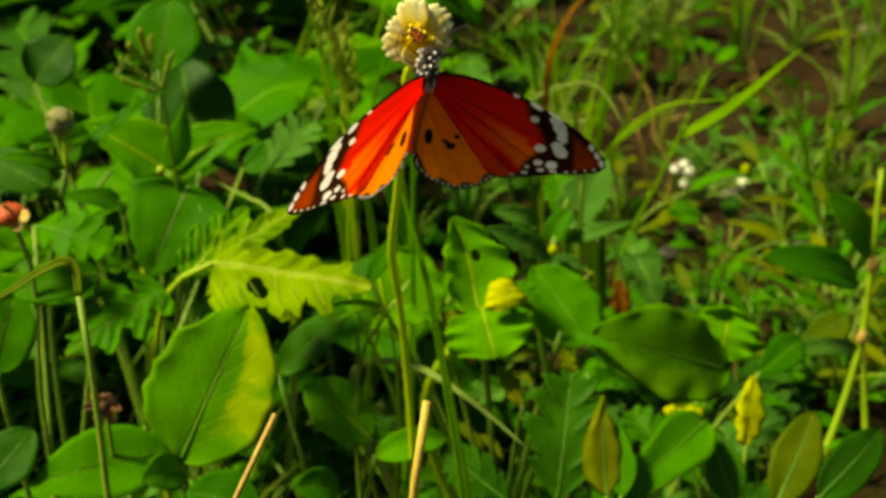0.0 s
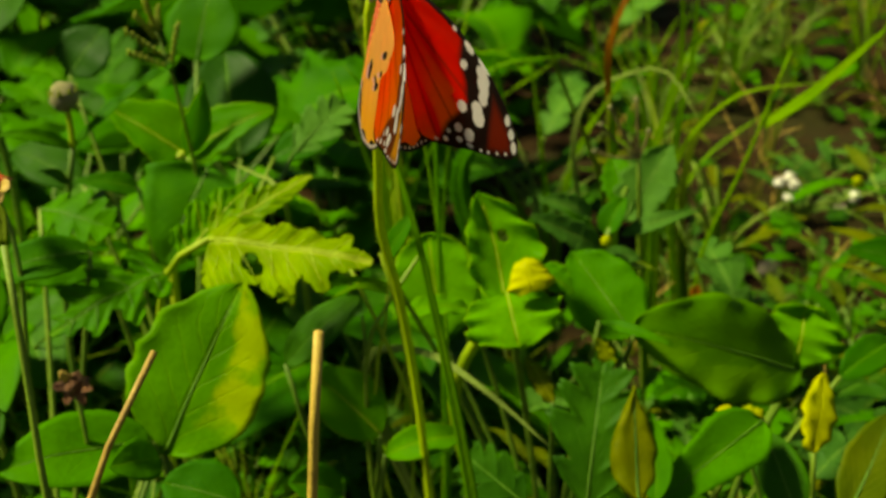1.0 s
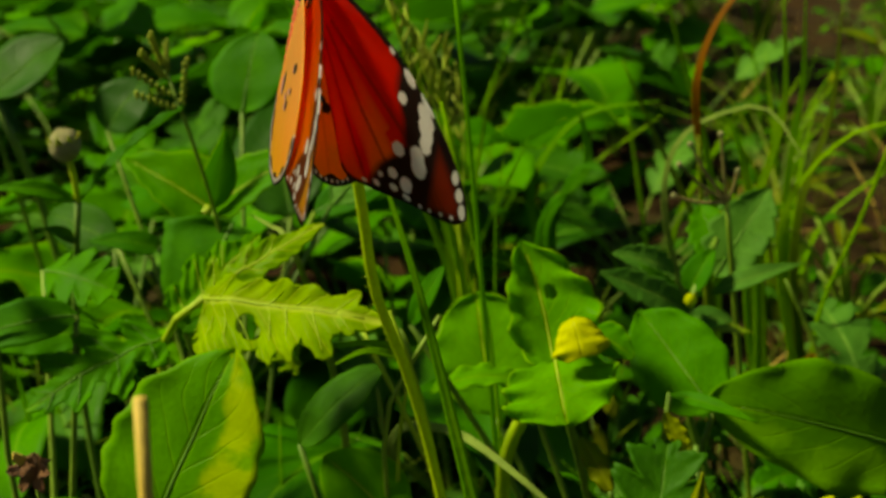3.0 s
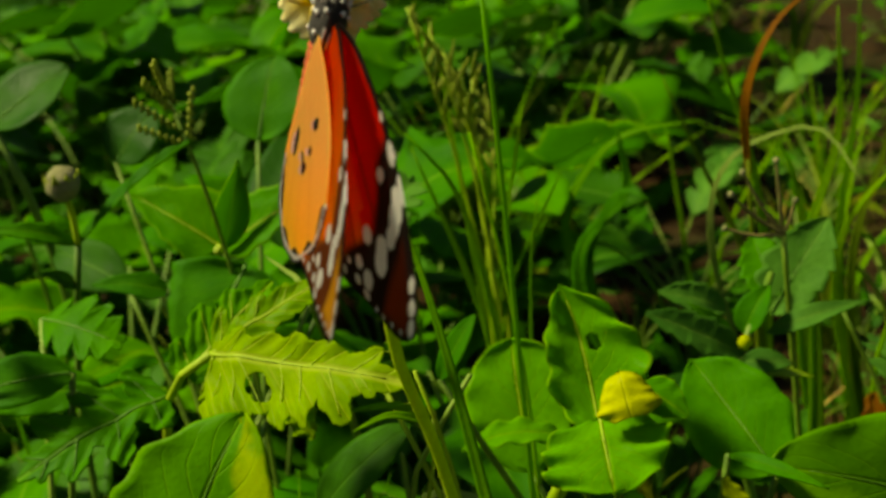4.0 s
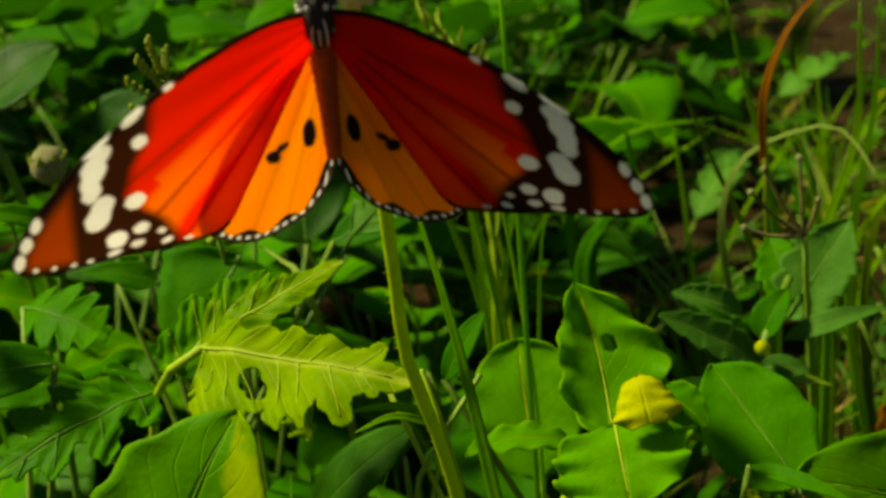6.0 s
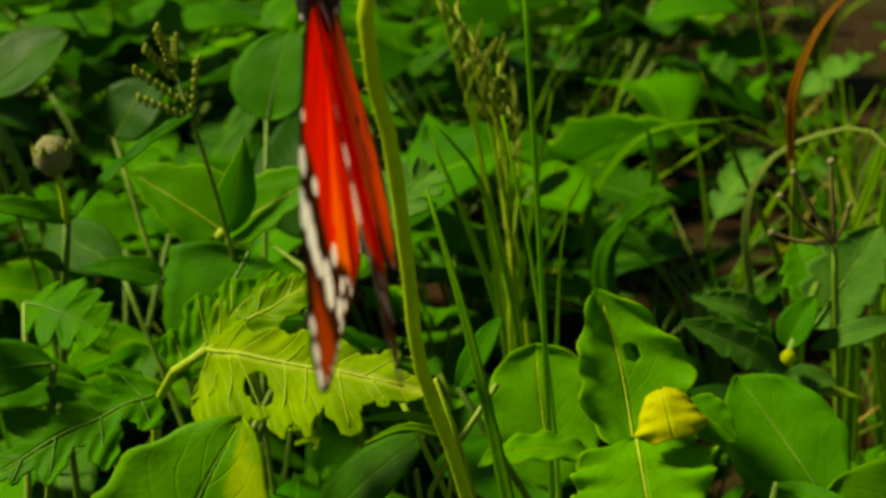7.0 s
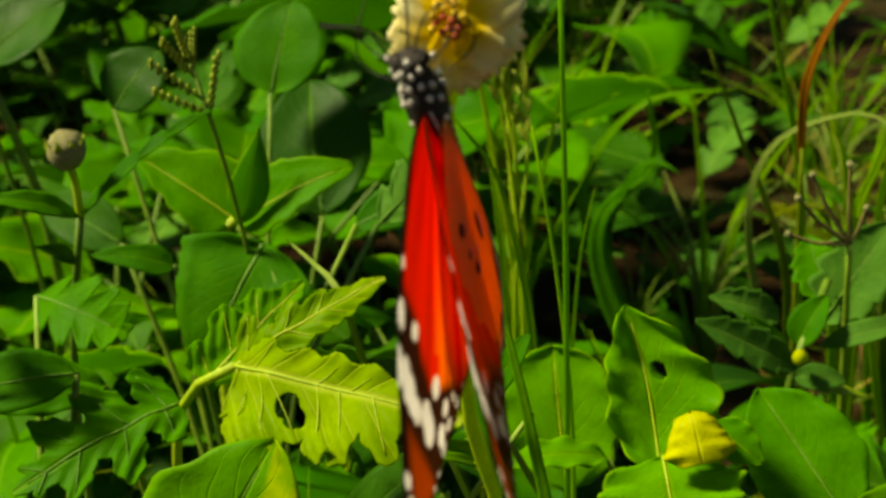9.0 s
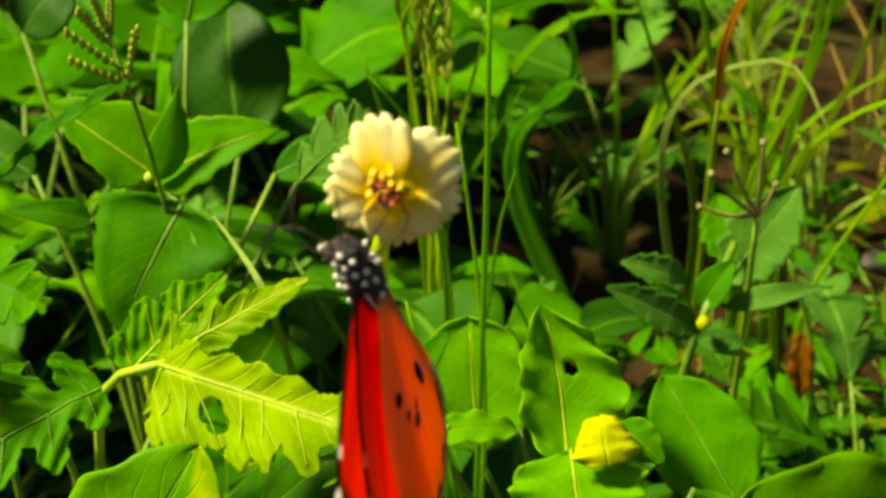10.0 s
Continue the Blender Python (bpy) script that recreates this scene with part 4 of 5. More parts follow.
def low_right_weeds():
    p = Plant("toothed_weed", (0.040, 0.290, 0.0), "low weed with dark toothed leaves", "weed")
    p.leaf("jag", (0.0331, 0.2800, 0.0748), (0.0369, 0.3000, 0.1046), 0.0222, SHADE_GREEN, (0.0, -0.85, 0.4), bow=0.05)
    p.leaf("jag", (0.0194, 0.2750, 0.0781), (0.0036, 0.2820, 0.0877), 0.0129, SHADE_GREEN, (0.0, -0.75, 0.6), bow=0.05)
    p.leaf("lance", (0.0455, 0.2700, 0.0843), (0.0444, 0.2850, 0.1069), 0.0121, OLIVE, (0.2, -0.85, 0.3), bow=-0.04, curl=0.4, wave=0.06)
    p.leaf("lance", (0.0493, 0.2700, 0.0844), (0.0487, 0.2850, 0.0998), 0.0086, GREEN, (-0.4, -0.85, 0.3), bow=-0.04)
    p.leaf("heart", (0.0771, 0.3000, 0.0900), (0.0465, 0.2700, 0.0806), 0.0175, GREEN, (0.0, -0.7, 0.65), bow=0.05, cup=0.2)
    p.stem([(0.040, 0.290, 0.0), (0.0436, 0.2950, 0.0818), (0.0424, 0.3050, 0.1022)], 0.0009, 0.0006, STEM)
    q = Plant("toothed_weed", (0.098, 0.310, 0.0), "olive weed with a yellowed leaf", "weed")
    q.leaf("oval", (0.0925, 0.3100, 0.0749), (0.0956, 0.3220, 0.0925), 0.0100, YELLOW, (0.3, -0.85, 0.3), bow=0.05, curl=0.3, wave=0.10, ragged=0.3, label="yellowed curling leaf")
    q.leaf("oval", (0.0979, 0.2900, 0.0691), (0.1112, 0.3100, 0.0874), 0.0145, OLIVE, (0.0, -0.8, 0.5), bow=0.05)
    q.leaf("oval", (0.0857, 0.2900, 0.0687), (0.0787, 0.3050, 0.0839), 0.0123, SHADE_GREEN, (0.0, -0.8, 0.5), bow=0.05)
    q.leaf("oval", (0.1098, 0.2900, 0.0713), (0.1322, 0.3100, 0.0819), 0.0138, SHADE_GREEN, (0.0, -0.8, 0.5), bow=0.05)
    for dx in (-22, 0, 20, 34):
        q.bud(Vector((0.0730, 0.3150, 0.0823)) + Vector((dx * 0.00014, 0, 0.0006 * (dx % 3))), 0.0022, 0.0018, 0.0020, YELLOW, "flower_bud", rough=0.5, seed=dx)
    q.stem([q.root, (0.0733, 0.3160, 0.0810)], 0.0008, 0.0006, STEM)



def back_blades():
    p = Plant("grass_stalk", (-0.055, 0.352, 0.0), "short pale grass blade", "grass")
    p.blade([p.root, (-0.0470, 0.3300, 0.1200), (-0.0494, 0.3229, 0.1426), (-0.0600, 0.3390, 0.1410), (-0.0734, 0.3581, 0.1385)], 0.0030, GRASS_GREY)
    q = Plant("grass_stalk", (0.005, 0.520, 0.0), "broad bright green blade bent over", "grass")
    q.blade([q.root, (-0.0208, 0.5300, 0.0873), (-0.0060, 0.5300, 0.1030), (-0.0079, 0.5300, 0.1298)], 0.0092, GREEN, taper="tip")
    q.blade([q.root, (-0.0188, 0.5300, 0.0863), (-0.0046, 0.5250, 0.1064), (0.0051, 0.5200, 0.1029)], 0.0071, GREEN)
    q.blade([q.root, (-0.0270, 0.5500, 0.1016), (-0.0106, 0.5500, 0.1195), (0.0225, 0.5500, 0.1256)], 0.0057, GRASS)
    r = Plant("grass_stalk", (-0.005, 0.300, 0.0), "thin yellow-green grass stem", "grass")
    r.stem([r.root, (-0.0140, 0.3000, 0.0975), (-0.0204, 0.3000, 0.1152), (-0.0270, 0.3020, 0.1292)], 0.0009, 0.0005, STEM_PALE)
    r.stem([r.root, (-0.0204, 0.3000, 0.1051), (-0.0175, 0.3000, 0.1177), (-0.0169, 0.3000, 0.1251)], 0.0007, 0.0004, STEM_PALE)
    r.blade([(-0.0162, 0.2980, 0.1260), (-0.0239, 0.2940, 0.1292), (-0.0320, 0.2900, 0.1295)], 0.0023, GRASS)



def white_headed_weed():
    p = Plant("white_flowered_weed", (0.146, 0.690, 0.0), "small weed with round white flower heads", "flower")
    rnd = random.Random(9)
    for tip in ((0.1446, 0.6900, 0.0236), (0.1394, 0.6900, 0.0206), (0.1467, 0.6850, 0.0208), (0.1437, 0.6800, 0.0154), (0.2115, 0.7000, 0.0165), (0.1811, 0.6900, 0.0123)):
        t = Vector(tip)
        p.stem([p.root, p.root.lerp(t, 0.6) + Vector((0, 0, 0.004)), t], 0.0008, 0.0006, STEM)
        p.bud(t, 0.0034, 0.0034, 0.0030, WHITE_BUD, "flower_head", rough=0.3, seed=t.x * 90)
    p.bud((0.1817, 0.6900, 0.0215), 0.0030, 0.0028, 0.0034, YELLOW, "flower_head", rough=0.3)
    for k in range(22):
        a = k * 2.4
        b = p.root + Vector((0.030 + 0.030 * math.cos(a) * (k / 22 + 0.3), 0.03 * math.sin(a), 0.012 + 0.014 * rnd.random()))
        d = Vector((math.cos(a), math.sin(a), 0.5)) * rnd.uniform(0.016, 0.026)
        p.leaf("lance", b, b + d, 0.006, BLUISH, (0, -0.5, 0.9), stalk=k % 3 == 0, n=8, m=4, bow=0.1)


broad_weed()
white_headed_weed()
back_blades()
left_edge_weed()
small_weed()
right_broad_weed()
rosette_weed()
lobed_weed()
paired_weed()
bud_weed()
seedhead_grass()
big_left_leaf()
right_weed()
dry_leaf_weed()
rust_node()
reed_clump()
middle_grass()
front_grass()
left_daisy()
right_edge_weed()
low_right_weeds()


# ---- the flower on which the butterfly sits ----
FLOWER = Vector((-0.0062, 0.2420, 0.2105))


def petal_mesh(a, length, width, seed):
    """A ray floret with three blunt teeth at its end, yellow near the disc and cream outside."""
    n, m = 14, 12
    d = Vector((math.cos(a), 0, math.sin(a)))
    e = Vector((-math.sin(a), 0, math.cos(a)))
    rows, uvs, cols = [], [], []
    for i in range(n + 1):
        s = i / n
        w = width / 2 * (0.32 + 0.68 * min(1, s * 1.5) ** 0.8)
        row = []
        for j in range(m + 1):
            r = 2 * j / m - 1
            teeth = (0.13 * abs(math.sin((r + 1) * 2 * math.pi)) ** 0.7 + 0.22 * (1 - r * r)) * s ** 3 + 0.10
            q = d * (length * s * (0.68 + teeth * s)) + e * (r * w)
            q += Vector((0, -1, 0)) * (0.0007 * math.sin(s * 2.2 + seed) - 0.0011 * s * s + 0.00007 * math.cos(r * 9 + seed) * s)
            row.append(q)
            uvs.append((0.5 + 0.5 * r, s))
            t = min(1, max(0, (s - 0.50 - 0.1 * math.sin(r * 4 + seed)) / 0.5))
            cols.append(tuple(x + (y - x) * t for x, y in zip((0.88, 0.66, 0.010), (0.88, 0.84, 0.46))))
        rows.append(row)
    v, f, t = sheet(rows, uvs, 0.0002)
    return mesh("petal", v, f, t, cols + cols)


def build_flower():
    p = Plant("daisy", (FLOWER.x, FLOWER.y, FLOWER.z), "cream and yellow daisy with toothed petals on a hairy stalk", "flower")
    for k, (a, ln, wd) in enumerate(((100, 10.5, 7.2), (38, 10.5, 7.6), (-14, 9.5, 6.2), (-42, 8.6, 5.5), (-93, 9.6, 6.6), (-150, 10.2, 7.6), (160, 8.6, 6.0))):
        ob = part("petal", petal_mesh(radians(a), ln / 1450, wd / 1150, k * 1.9), PETAL, p.ob)
        ob.location = (0, -0.0002 * (k % 2), 0)
    random.seed(5)
    for k in range(16):
        a, r = k * 2.4, 0.0022 * math.sqrt((k + 0.5) / 16)
        at = FLOWER + Vector((math.cos(a) * r, -0.0016 - 0.0006 * random.random(), math.sin(a) * r * 0.9 + 0.0010))
        p.bud(at, 0.00042, 0.0009, 0.00042, RED_FLORET if k in (0, 1, 2, 4, 5, 7, 10) else DISC, "floret", rings=5, sides=6, rough=0.4, seed=k)
    p.bud(FLOWER + Vector((0, 0.0026, -0.001)), 0.0024, 0.0024, 0.0026, STEM, "calyx")
    path = [FLOWER + Vector((0, 0.0035, -0.002)), Vector((-0.0086, 0.2470, 0.2000)), Vector((-0.0094, 0.2550, 0.1850)), Vector((-0.0113, 0.2640, 0.1646)), Vector((-0.0127, 0.2700, 0.1505)), Vector((-0.0110, 0.2780, 0.1320)), Vector((-0.002, 0.285, -0.03))]
    p.stem(path, 0.00095, 0.00120, STALK, "stalk", "hairy pale green stalk", n=30)
    verts, faces = [], []
    c = curve_points([p.local(q) for q in path], 200)
    for k in range(420):
        q = c[int(190 * k / 420)]
        a = k * 2.399
        d = Vector((math.cos(a), math.sin(a), 0.15 * math.sin(k * 1.3)))
        side = Vector((-d.y, d.x, 0)) * 0.00006
        o = len(verts)
        verts += [q + d * 0.0008 + side, q + d * 0.0008 - side, q + d * 0.0008 + Vector((0, 0, 0.0001)), q + d * (0.0017 + 0.0004 * math.sin(k))]
        faces += [(o, o + 1, o + 3), (o + 1, o + 2, o + 3), (o + 2, o, o + 3)]
    hair = part("stalk_hairs", mesh("hairs", verts, faces), STALK, p.ob)
    tagged(hair, kind="stuff")
    return p.ob


daisy = build_flower()


# ---- the butterfly: head up (+z), back towards -y, open wings in the xz plane ----
def mixed(a, b, t):
    t = min(1.0, max(0.0, t))
    return tuple(x + (y - x) * t for x, y in zip(a, b))


def smooth_at(pts, s):
    p = [Vector((x, 0, z)) for x, z in pts]
    p = [2 * p[0] - p[1], *p, 2 * p[-1] - p[-2]]
    u = min(s, 0.999999) * (len(p) - 3)
    k = int(u)
    t = u - k
    a, b, c, d = p[k:k + 4]
    return 0.5 * (2 * b + (c - a) * t + (2 * a - 5 * b + 4 * c - d) * t * t + (3 * b - a - 3 * c + d) * t ** 3)


BLACK, WHITE = (0.010, 0.004, 0.003), (0.80, 0.78, 0.76)
FORE_LEAD = ((0.10, 0.12), (0.60, 0.13), (1.20, 0.00), (1.76, -0.19), (2.18, -0.40), (2.70, -0.68), (3.20, -1.04), (3.58, -1.42), (3.71, -1.68))
FORE_TRAIL = ((0.05, -0.25), (0.55, -0.95), (1.05, -1.68), (1.43, -2.14), (2.05, -2.10), (2.62, -1.99), (3.15, -1.92), (3.56, -1.83), (3.71, -1.68))
HIND_LEAD = ((0.05, -0.10), (0.80, -0.45), (1.45, -0.95), (1.80, -1.50), (1.82, -1.95), (1.58, -2.25))
HIND_TRAIL = ((0.0, -0.30), (-0.06, -0.95), (-0.08, -1.70), (0.02, -2.08), (0.20, -2.30), (0.50, -2.48), (0.95, -2.54), (1.30, -2.46), (1.58, -2.25))


def dot(x, z, cx, cz, rx, rz, turn=0.0):
    c, s = math.cos(turn), math.sin(turn)
    u, w = (x - cx) * c + (z - cz) * s, (z - cz) * c - (x - cx) * s
    return (u / rx) ** 2 + (w / rz) ** 2 < 1


# white marks of the forewing: centre, half sizes, turn
FORE_WHITE = ((2.60, -0.62, 0.21, 0.055, -0.55), (2.64, -0.78, 0.24, 0.085, -0.60), (2.70, -0.93, 0.22, 0.10, -0.75), (2.75, -1.09, 0.15, 0.10, -0.9),
              (2.68, -1.29, 0.15, 0.11, -0.5), (2.76, -1.42, 0.17, 0.13, -0.6), (2.61, -1.75, 0.13, 0.12, 0.0), (2.17, -0.71, 0.10, 0.08, -0.4), (2.34, -1.35, 0.13, 0.10, -0.1),
              (2.18, -0.44, 0.17, 0.05, -0.5), (1.76, -0.23, 0.07, 0.04, -0.4), (2.33, -1.71, 0.10, 0.08, 0.0), (2.12, -1.83, 0.055, 0.045, 0.0), (2.08, -1.98, 0.08, 0.045, 0.0),
              (2.40, -1.89, 0.085, 0.05, 0.0), (2.66, -1.91, 0.09, 0.04, 0.0), (1.84, -2.06, 0.06, 0.03, 0.0), (3.36, -1.27, 0.06, 0.10, 0.5), (3.50, -1.45, 0.065, 0.10, 0.5),
              (3.61, -1.63, 0.06, 0.11, 0.4), (2.92, -1.90, 0.04, 0.03, 0.0), (3.10, -1.87, 0.035, 0.03, 0.0), (3.30, -1.82, 0.035, 0.03, 0.0), (3.48, -1.77, 0.035, 0.03, 0.0))
# black spots of the hindwing
HIND_SPOTS = ((0.24, -1.40, 0.085, 0.18, 0.1), (0.72, -1.53, 0.10, 0.075, 0.6), (0.60, -1.45, 0.09, 0.045, -0.4), (0.80, -1.28, 0.065, 0.055, 0.0), (0.79, -0.95, 0.09, 0.075, 0.5))


def hump(x, centre, wide):
    return max(0.0, 1 - ((x - centre) / wide) ** 2)


def fore_colour(x, z, s, to_lead, to_trail, under):
    """Deep red with orange cells towards the hind margin, a black tip with white marks and a russet apex."""
    angle, far = math.degrees(math.atan2(-z - 0.05, x + 0.05)), math.hypot(x, z)
    base = mixed((0.58, 0.002, 0.0005), (0.84, 0.0035, 0.0005), (angle - 8) / 30)
    cell = max(hump(angle, 40 + 4 * math.sin(far * 2), 6.5), 0.9 * hump(angle, 51, 4.5), 0.55 * hump(angle, 31, 4.0) * (far < 2.4))
    base = mixed(base, (0.97, 0.150, 0.001), 1.35 * cell * min(1.0, max(0.0, far - 0.9) / 1.2))
    if under:
        base = mixed((0.74, 0.07, 0.003), (0.86, 0.28, 0.012), (x - 1.0) / 1.6)
    vein = min(abs(angle - k) for k in (24, 35.5, 46, 56)) * far
    if vein < 1.6 and far > 0.6:
        base = mixed(base, (0.25, 0.006, 0.002), 0.55)
    bound = float(np.interp(-z, (0.0, 0.35, 0.7, 0.95, 1.25, 1.45, 1.7, 2.0), (1.70, 1.92, 2.02, 2.24, 2.38, 2.26, 2.02, 1.88)))
    base = mixed(base, (0.20, 0.040, 0.006) if under else BLACK, (x - bound + 0.04) * 7)
    apex = min(x + 0.12 * z - 2.80, to_lead - 0.09, to_trail - 0.05, 3.60 - x)
    if apex > 0:
        base = mixed(base, (0.15, 0.007, 0.001) if not under else (0.88, 0.42, 0.03), apex * 8)
    if to_lead < 0.055 + 0.03 * s or (to_trail < 0.05 and x > 1.35):
        base = BLACK
    for cx, cz, rx, rz, turn in FORE_WHITE:
        if dot(x, z, cx, cz, rx * 0.92, rz * 0.92, turn):
            return WHITE
    return base


def hind_colour(x, z, s, to_lead, to_trail, under):
    """Orange, paler below, with a scalloped black rim that carries white dots."""
    far, angle = math.hypot(x, z), math.degrees(math.atan2(-z - 0.1, x + 0.25))
    base = mixed((0.90, 0.045, 0.001), (0.97, 0.100, 0.001), (far - 0.7) / 1.4)
    base = mixed(base, (0.98, 0.135, 0.002), 0.6 * hump(angle, 68, 9) + 0.5 * hump(angle, 92, 8))
    if under:
        base = mixed((0.92, 0.78, 0.200), (0.94, 0.70, 0.070), (-z - 1.0) / 1.2)
    vein = min(abs(angle - k) for k in (48, 59, 68, 77, 86)) * far
    if vein < 1.5 and far > 0.9:
        base = mixed(base, (0.40, 0.03, 0.003), 0.10 if under else 0.30)
    edge = min(to_trail, to_lead)
    scallop = 0.125 + 0.045 * math.cos(angle * 0.65)
    if edge < min(scallop, 0.05 + max(0.0, x + 0.10) * 0.5):
        base = BLACK
        along = angle * 0.42
        if dot(along % 1.0, edge, 0.5, 0.07, 0.22, 0.028):
            base = WHITE
        if under and dot((along + 0.5) % 1.0, edge, 0.5, 0.055, 0.34, 0.036):
            base = WHITE
    for cx, cz, rx, rz, turn in HIND_SPOTS:
        if under and dot(x, z, cx - 0.10, cz - 0.05, rx * 0.9, rz * 0.8, turn):
            base = WHITE
    for cx, cz, rx, rz, turn in HIND_SPOTS:
        if dot(x, z, cx, cz, rx, rz, turn):
            base = BLACK
    return base


def wing_mesh(side, lead, trail, colour, depth, arch, n, m, rims=(0.0, 0.0)):
    """A wing between its front and hind edges, slightly domed, with its own colours above and below."""
    rows, uvs, above, below = [], [], [], []
    rim_lead, rim_trail = (np.array([smooth_at(edge, u)[:] for u in np.linspace(first, 1, 90)])[:, ::2] for edge, first in zip((lead, trail), rims))
    for i in range(n + 1):
        s = 0.001 + 0.998 * i / n
        a, b = smooth_at(lead, s), smooth_at(trail, s)
        row = []
        for j in range(m + 1):
            r = j / m
            q = a.lerp(b, r)
            dome = arch * math.sin(math.pi * r) * math.sin(math.pi * min(1, s * 1.1)) + 0.005 * math.sin(math.atan2(-q.z, q.x + 0.25) * 30)
            row.append(Vector((side * q.x, depth - dome, q.z)) * 0.0103)
            uvs.append((r, s))
            to_lead, to_trail = (float(np.hypot(rim[:, 0] - q.x, rim[:, 1] - q.z).min()) for rim in (rim_lead, rim_trail))
            above.append(colour(q.x, q.z, s, to_lead, to_trail, False))
            below.append(colour(q.x, q.z, s, to_lead, to_trail, True))
        rows.append(row)
    v, f, t = sheet(rows, uvs, 0.00018)
    half = len(rows) * len(rows[0])
    # the sheet's second half lies on the other side; which is the back depends on the side of the body
    first = above if (v[half] - v[0]).y > 0 or sum((v[half + k] - v[k]).y for k in range(0, half, 97)) > 0 else below
    return mesh("wing", v, f, t, first + (below if first is above else above))


def build_butterfly():
    root = thing("butterfly", (0, 0.236, 0.205), "orange butterfly with black, white-spotted wing tips on a daisy", "butterfly")
    wings = {}
    for side, word in ((1, "right"), (-1, "left")):
        fore = part("forewing", wing_mesh(side, FORE_LEAD, FORE_TRAIL, fore_colour, -0.01, 0.05, 190, 120), WING, root, "orange-red forewing with black and white tip")
        hind = part("hindwing", wing_mesh(side, HIND_LEAD, HIND_TRAIL, hind_colour, 0.13, 0.01, 130, 110, (0.62, 0.26)), WING, root, "orange hindwing with black spots and rim")
        wings[side] = (fore, hind)
    part("thorax", lump((0, 0.0006, 0.0002), 0.0023, 0.0026, 0.0042, rings=10, sides=14, rough=0.08), BODY, root, "black thorax with white dots")
    abdomen = tube([(0, 0.0008, -0.003), (0, 0.0012, -0.009), (0, 0.0010, -0.0150), (0, 0.0006, -0.0185)], 0.0017, 0.0009, 36, 12)
    for v in abdomen.vertices:
        k = 1 + 0.07 * math.sin(v.co.z * 5200)
        v.co.x *= k
        v.co.y = 0.001 + (v.co.y - 0.001) * k
    part("abdomen", abdomen, ABDOMEN, root, "orange ringed abdomen")
    part("head", lump((0, 0.0004, 0.0050), 0.0017, 0.0018, 0.0016, rough=0.08), BODY, root, "black head with white dots")
    for side in (-1, 1):
        part("eye", lump((side * 0.0012, 0.0002, 0.0055), 0.0009, 0.0010, 0.0010), BODY, root)
        part("antenna", tube([(side * 0.0006, 0, 0.0062), (side * 0.0030, 0.000, 0.0100), (side * 0.0068, -0.0005, 0.0118)], 0.00008, 0.00015, 14, 6), BODY, root)
    k = 0
    for x, z in ((0.0, 0.0061), (0.0009, 0.0050), (-0.0009, 0.0050), (0.0, 0.0046), (0.0016, 0.0030), (-0.0016, 0.0030), (0.0006, 0.0034), (-0.0006, 0.0034), (0.0019, 0.0012), (-0.0019, 0.0012),
                 (0.0010, 0.0018), (-0.0010, 0.0018), (0.0017, -0.0012), (-0.0017, -0.0012)):
        y = 0.0006 - 0.0025 * math.sqrt(max(0.05, 1 - (x / 0.0024) ** 2 - ((z - 0.001) / 0.0075) ** 2))
        part("white_dot", lump((x, y + 0.0002, z), 0.00034, 0.0003, 0.0004, rings=5, sides=7), SPOT, root)
        for_side = 1 if x > 0 else -1
        part("white_dot", lump((for_side * 0.0021, 0.0004 + 0.0006 * (k % 3), z), 0.0003, 0.0003, 0.0004, rings=5, sides=7), SPOT, root)
        k += 1
    for x in (-0.0008, 0.0, 0.0008):
        part("stripe", tube([(x * 0.6, -0.0016, 0.0010), (x, -0.0018, -0.0010), (x, -0.0014, -0.0028)], 0.00014, 0.00014, 8, 5), SPOT, root)
    for side in (-1, 1):
        for j, (hz, kx, kz, fx, fz) in enumerate(((0.0030, 0.0050, 0.0070, 0.0034, 0.0105), (0.0010, 0.0060, 0.0040, 0.0050, 0.0085))):
            part("leg", tube([(side * 0.0012, 0.0022, hz), (side * kx, 0.0040, kz), (side * fx, 0.0050, fz)], 0.00012, 0.00008, 12, 6), BODY, root)
    part("proboscis", tube([(0, 0.0006, 0.0064), (0.0008, 0.0015, 0.0090), (0.0010, 0.0035, 0.0108)], 0.00016, 0.00012, 10, 5), BODY, root)
    return root, wings


butterfly, wings = build_butterfly()


# ---- the weeds behind and below, soil litter ----
def branched_stem(paths, r0, r1):
    """One stem that parts into several from a common foot."""
    verts, faces = [], []
    for pts in paths:
        me = tube(pts, r0, r1, 6, 5)
        foot = 5 if verts else 0
        o = len(verts) - foot
        verts += [v.co.copy() for v in me.vertices][foot:]
        faces += [tuple(i if i < 5 else o + i for i in p.vertices) for p in me.polygons if foot == 0 or max(p.vertices) >= 5]
        bpy.data.meshes.remove(me)
    return mesh("stem", verts, faces)


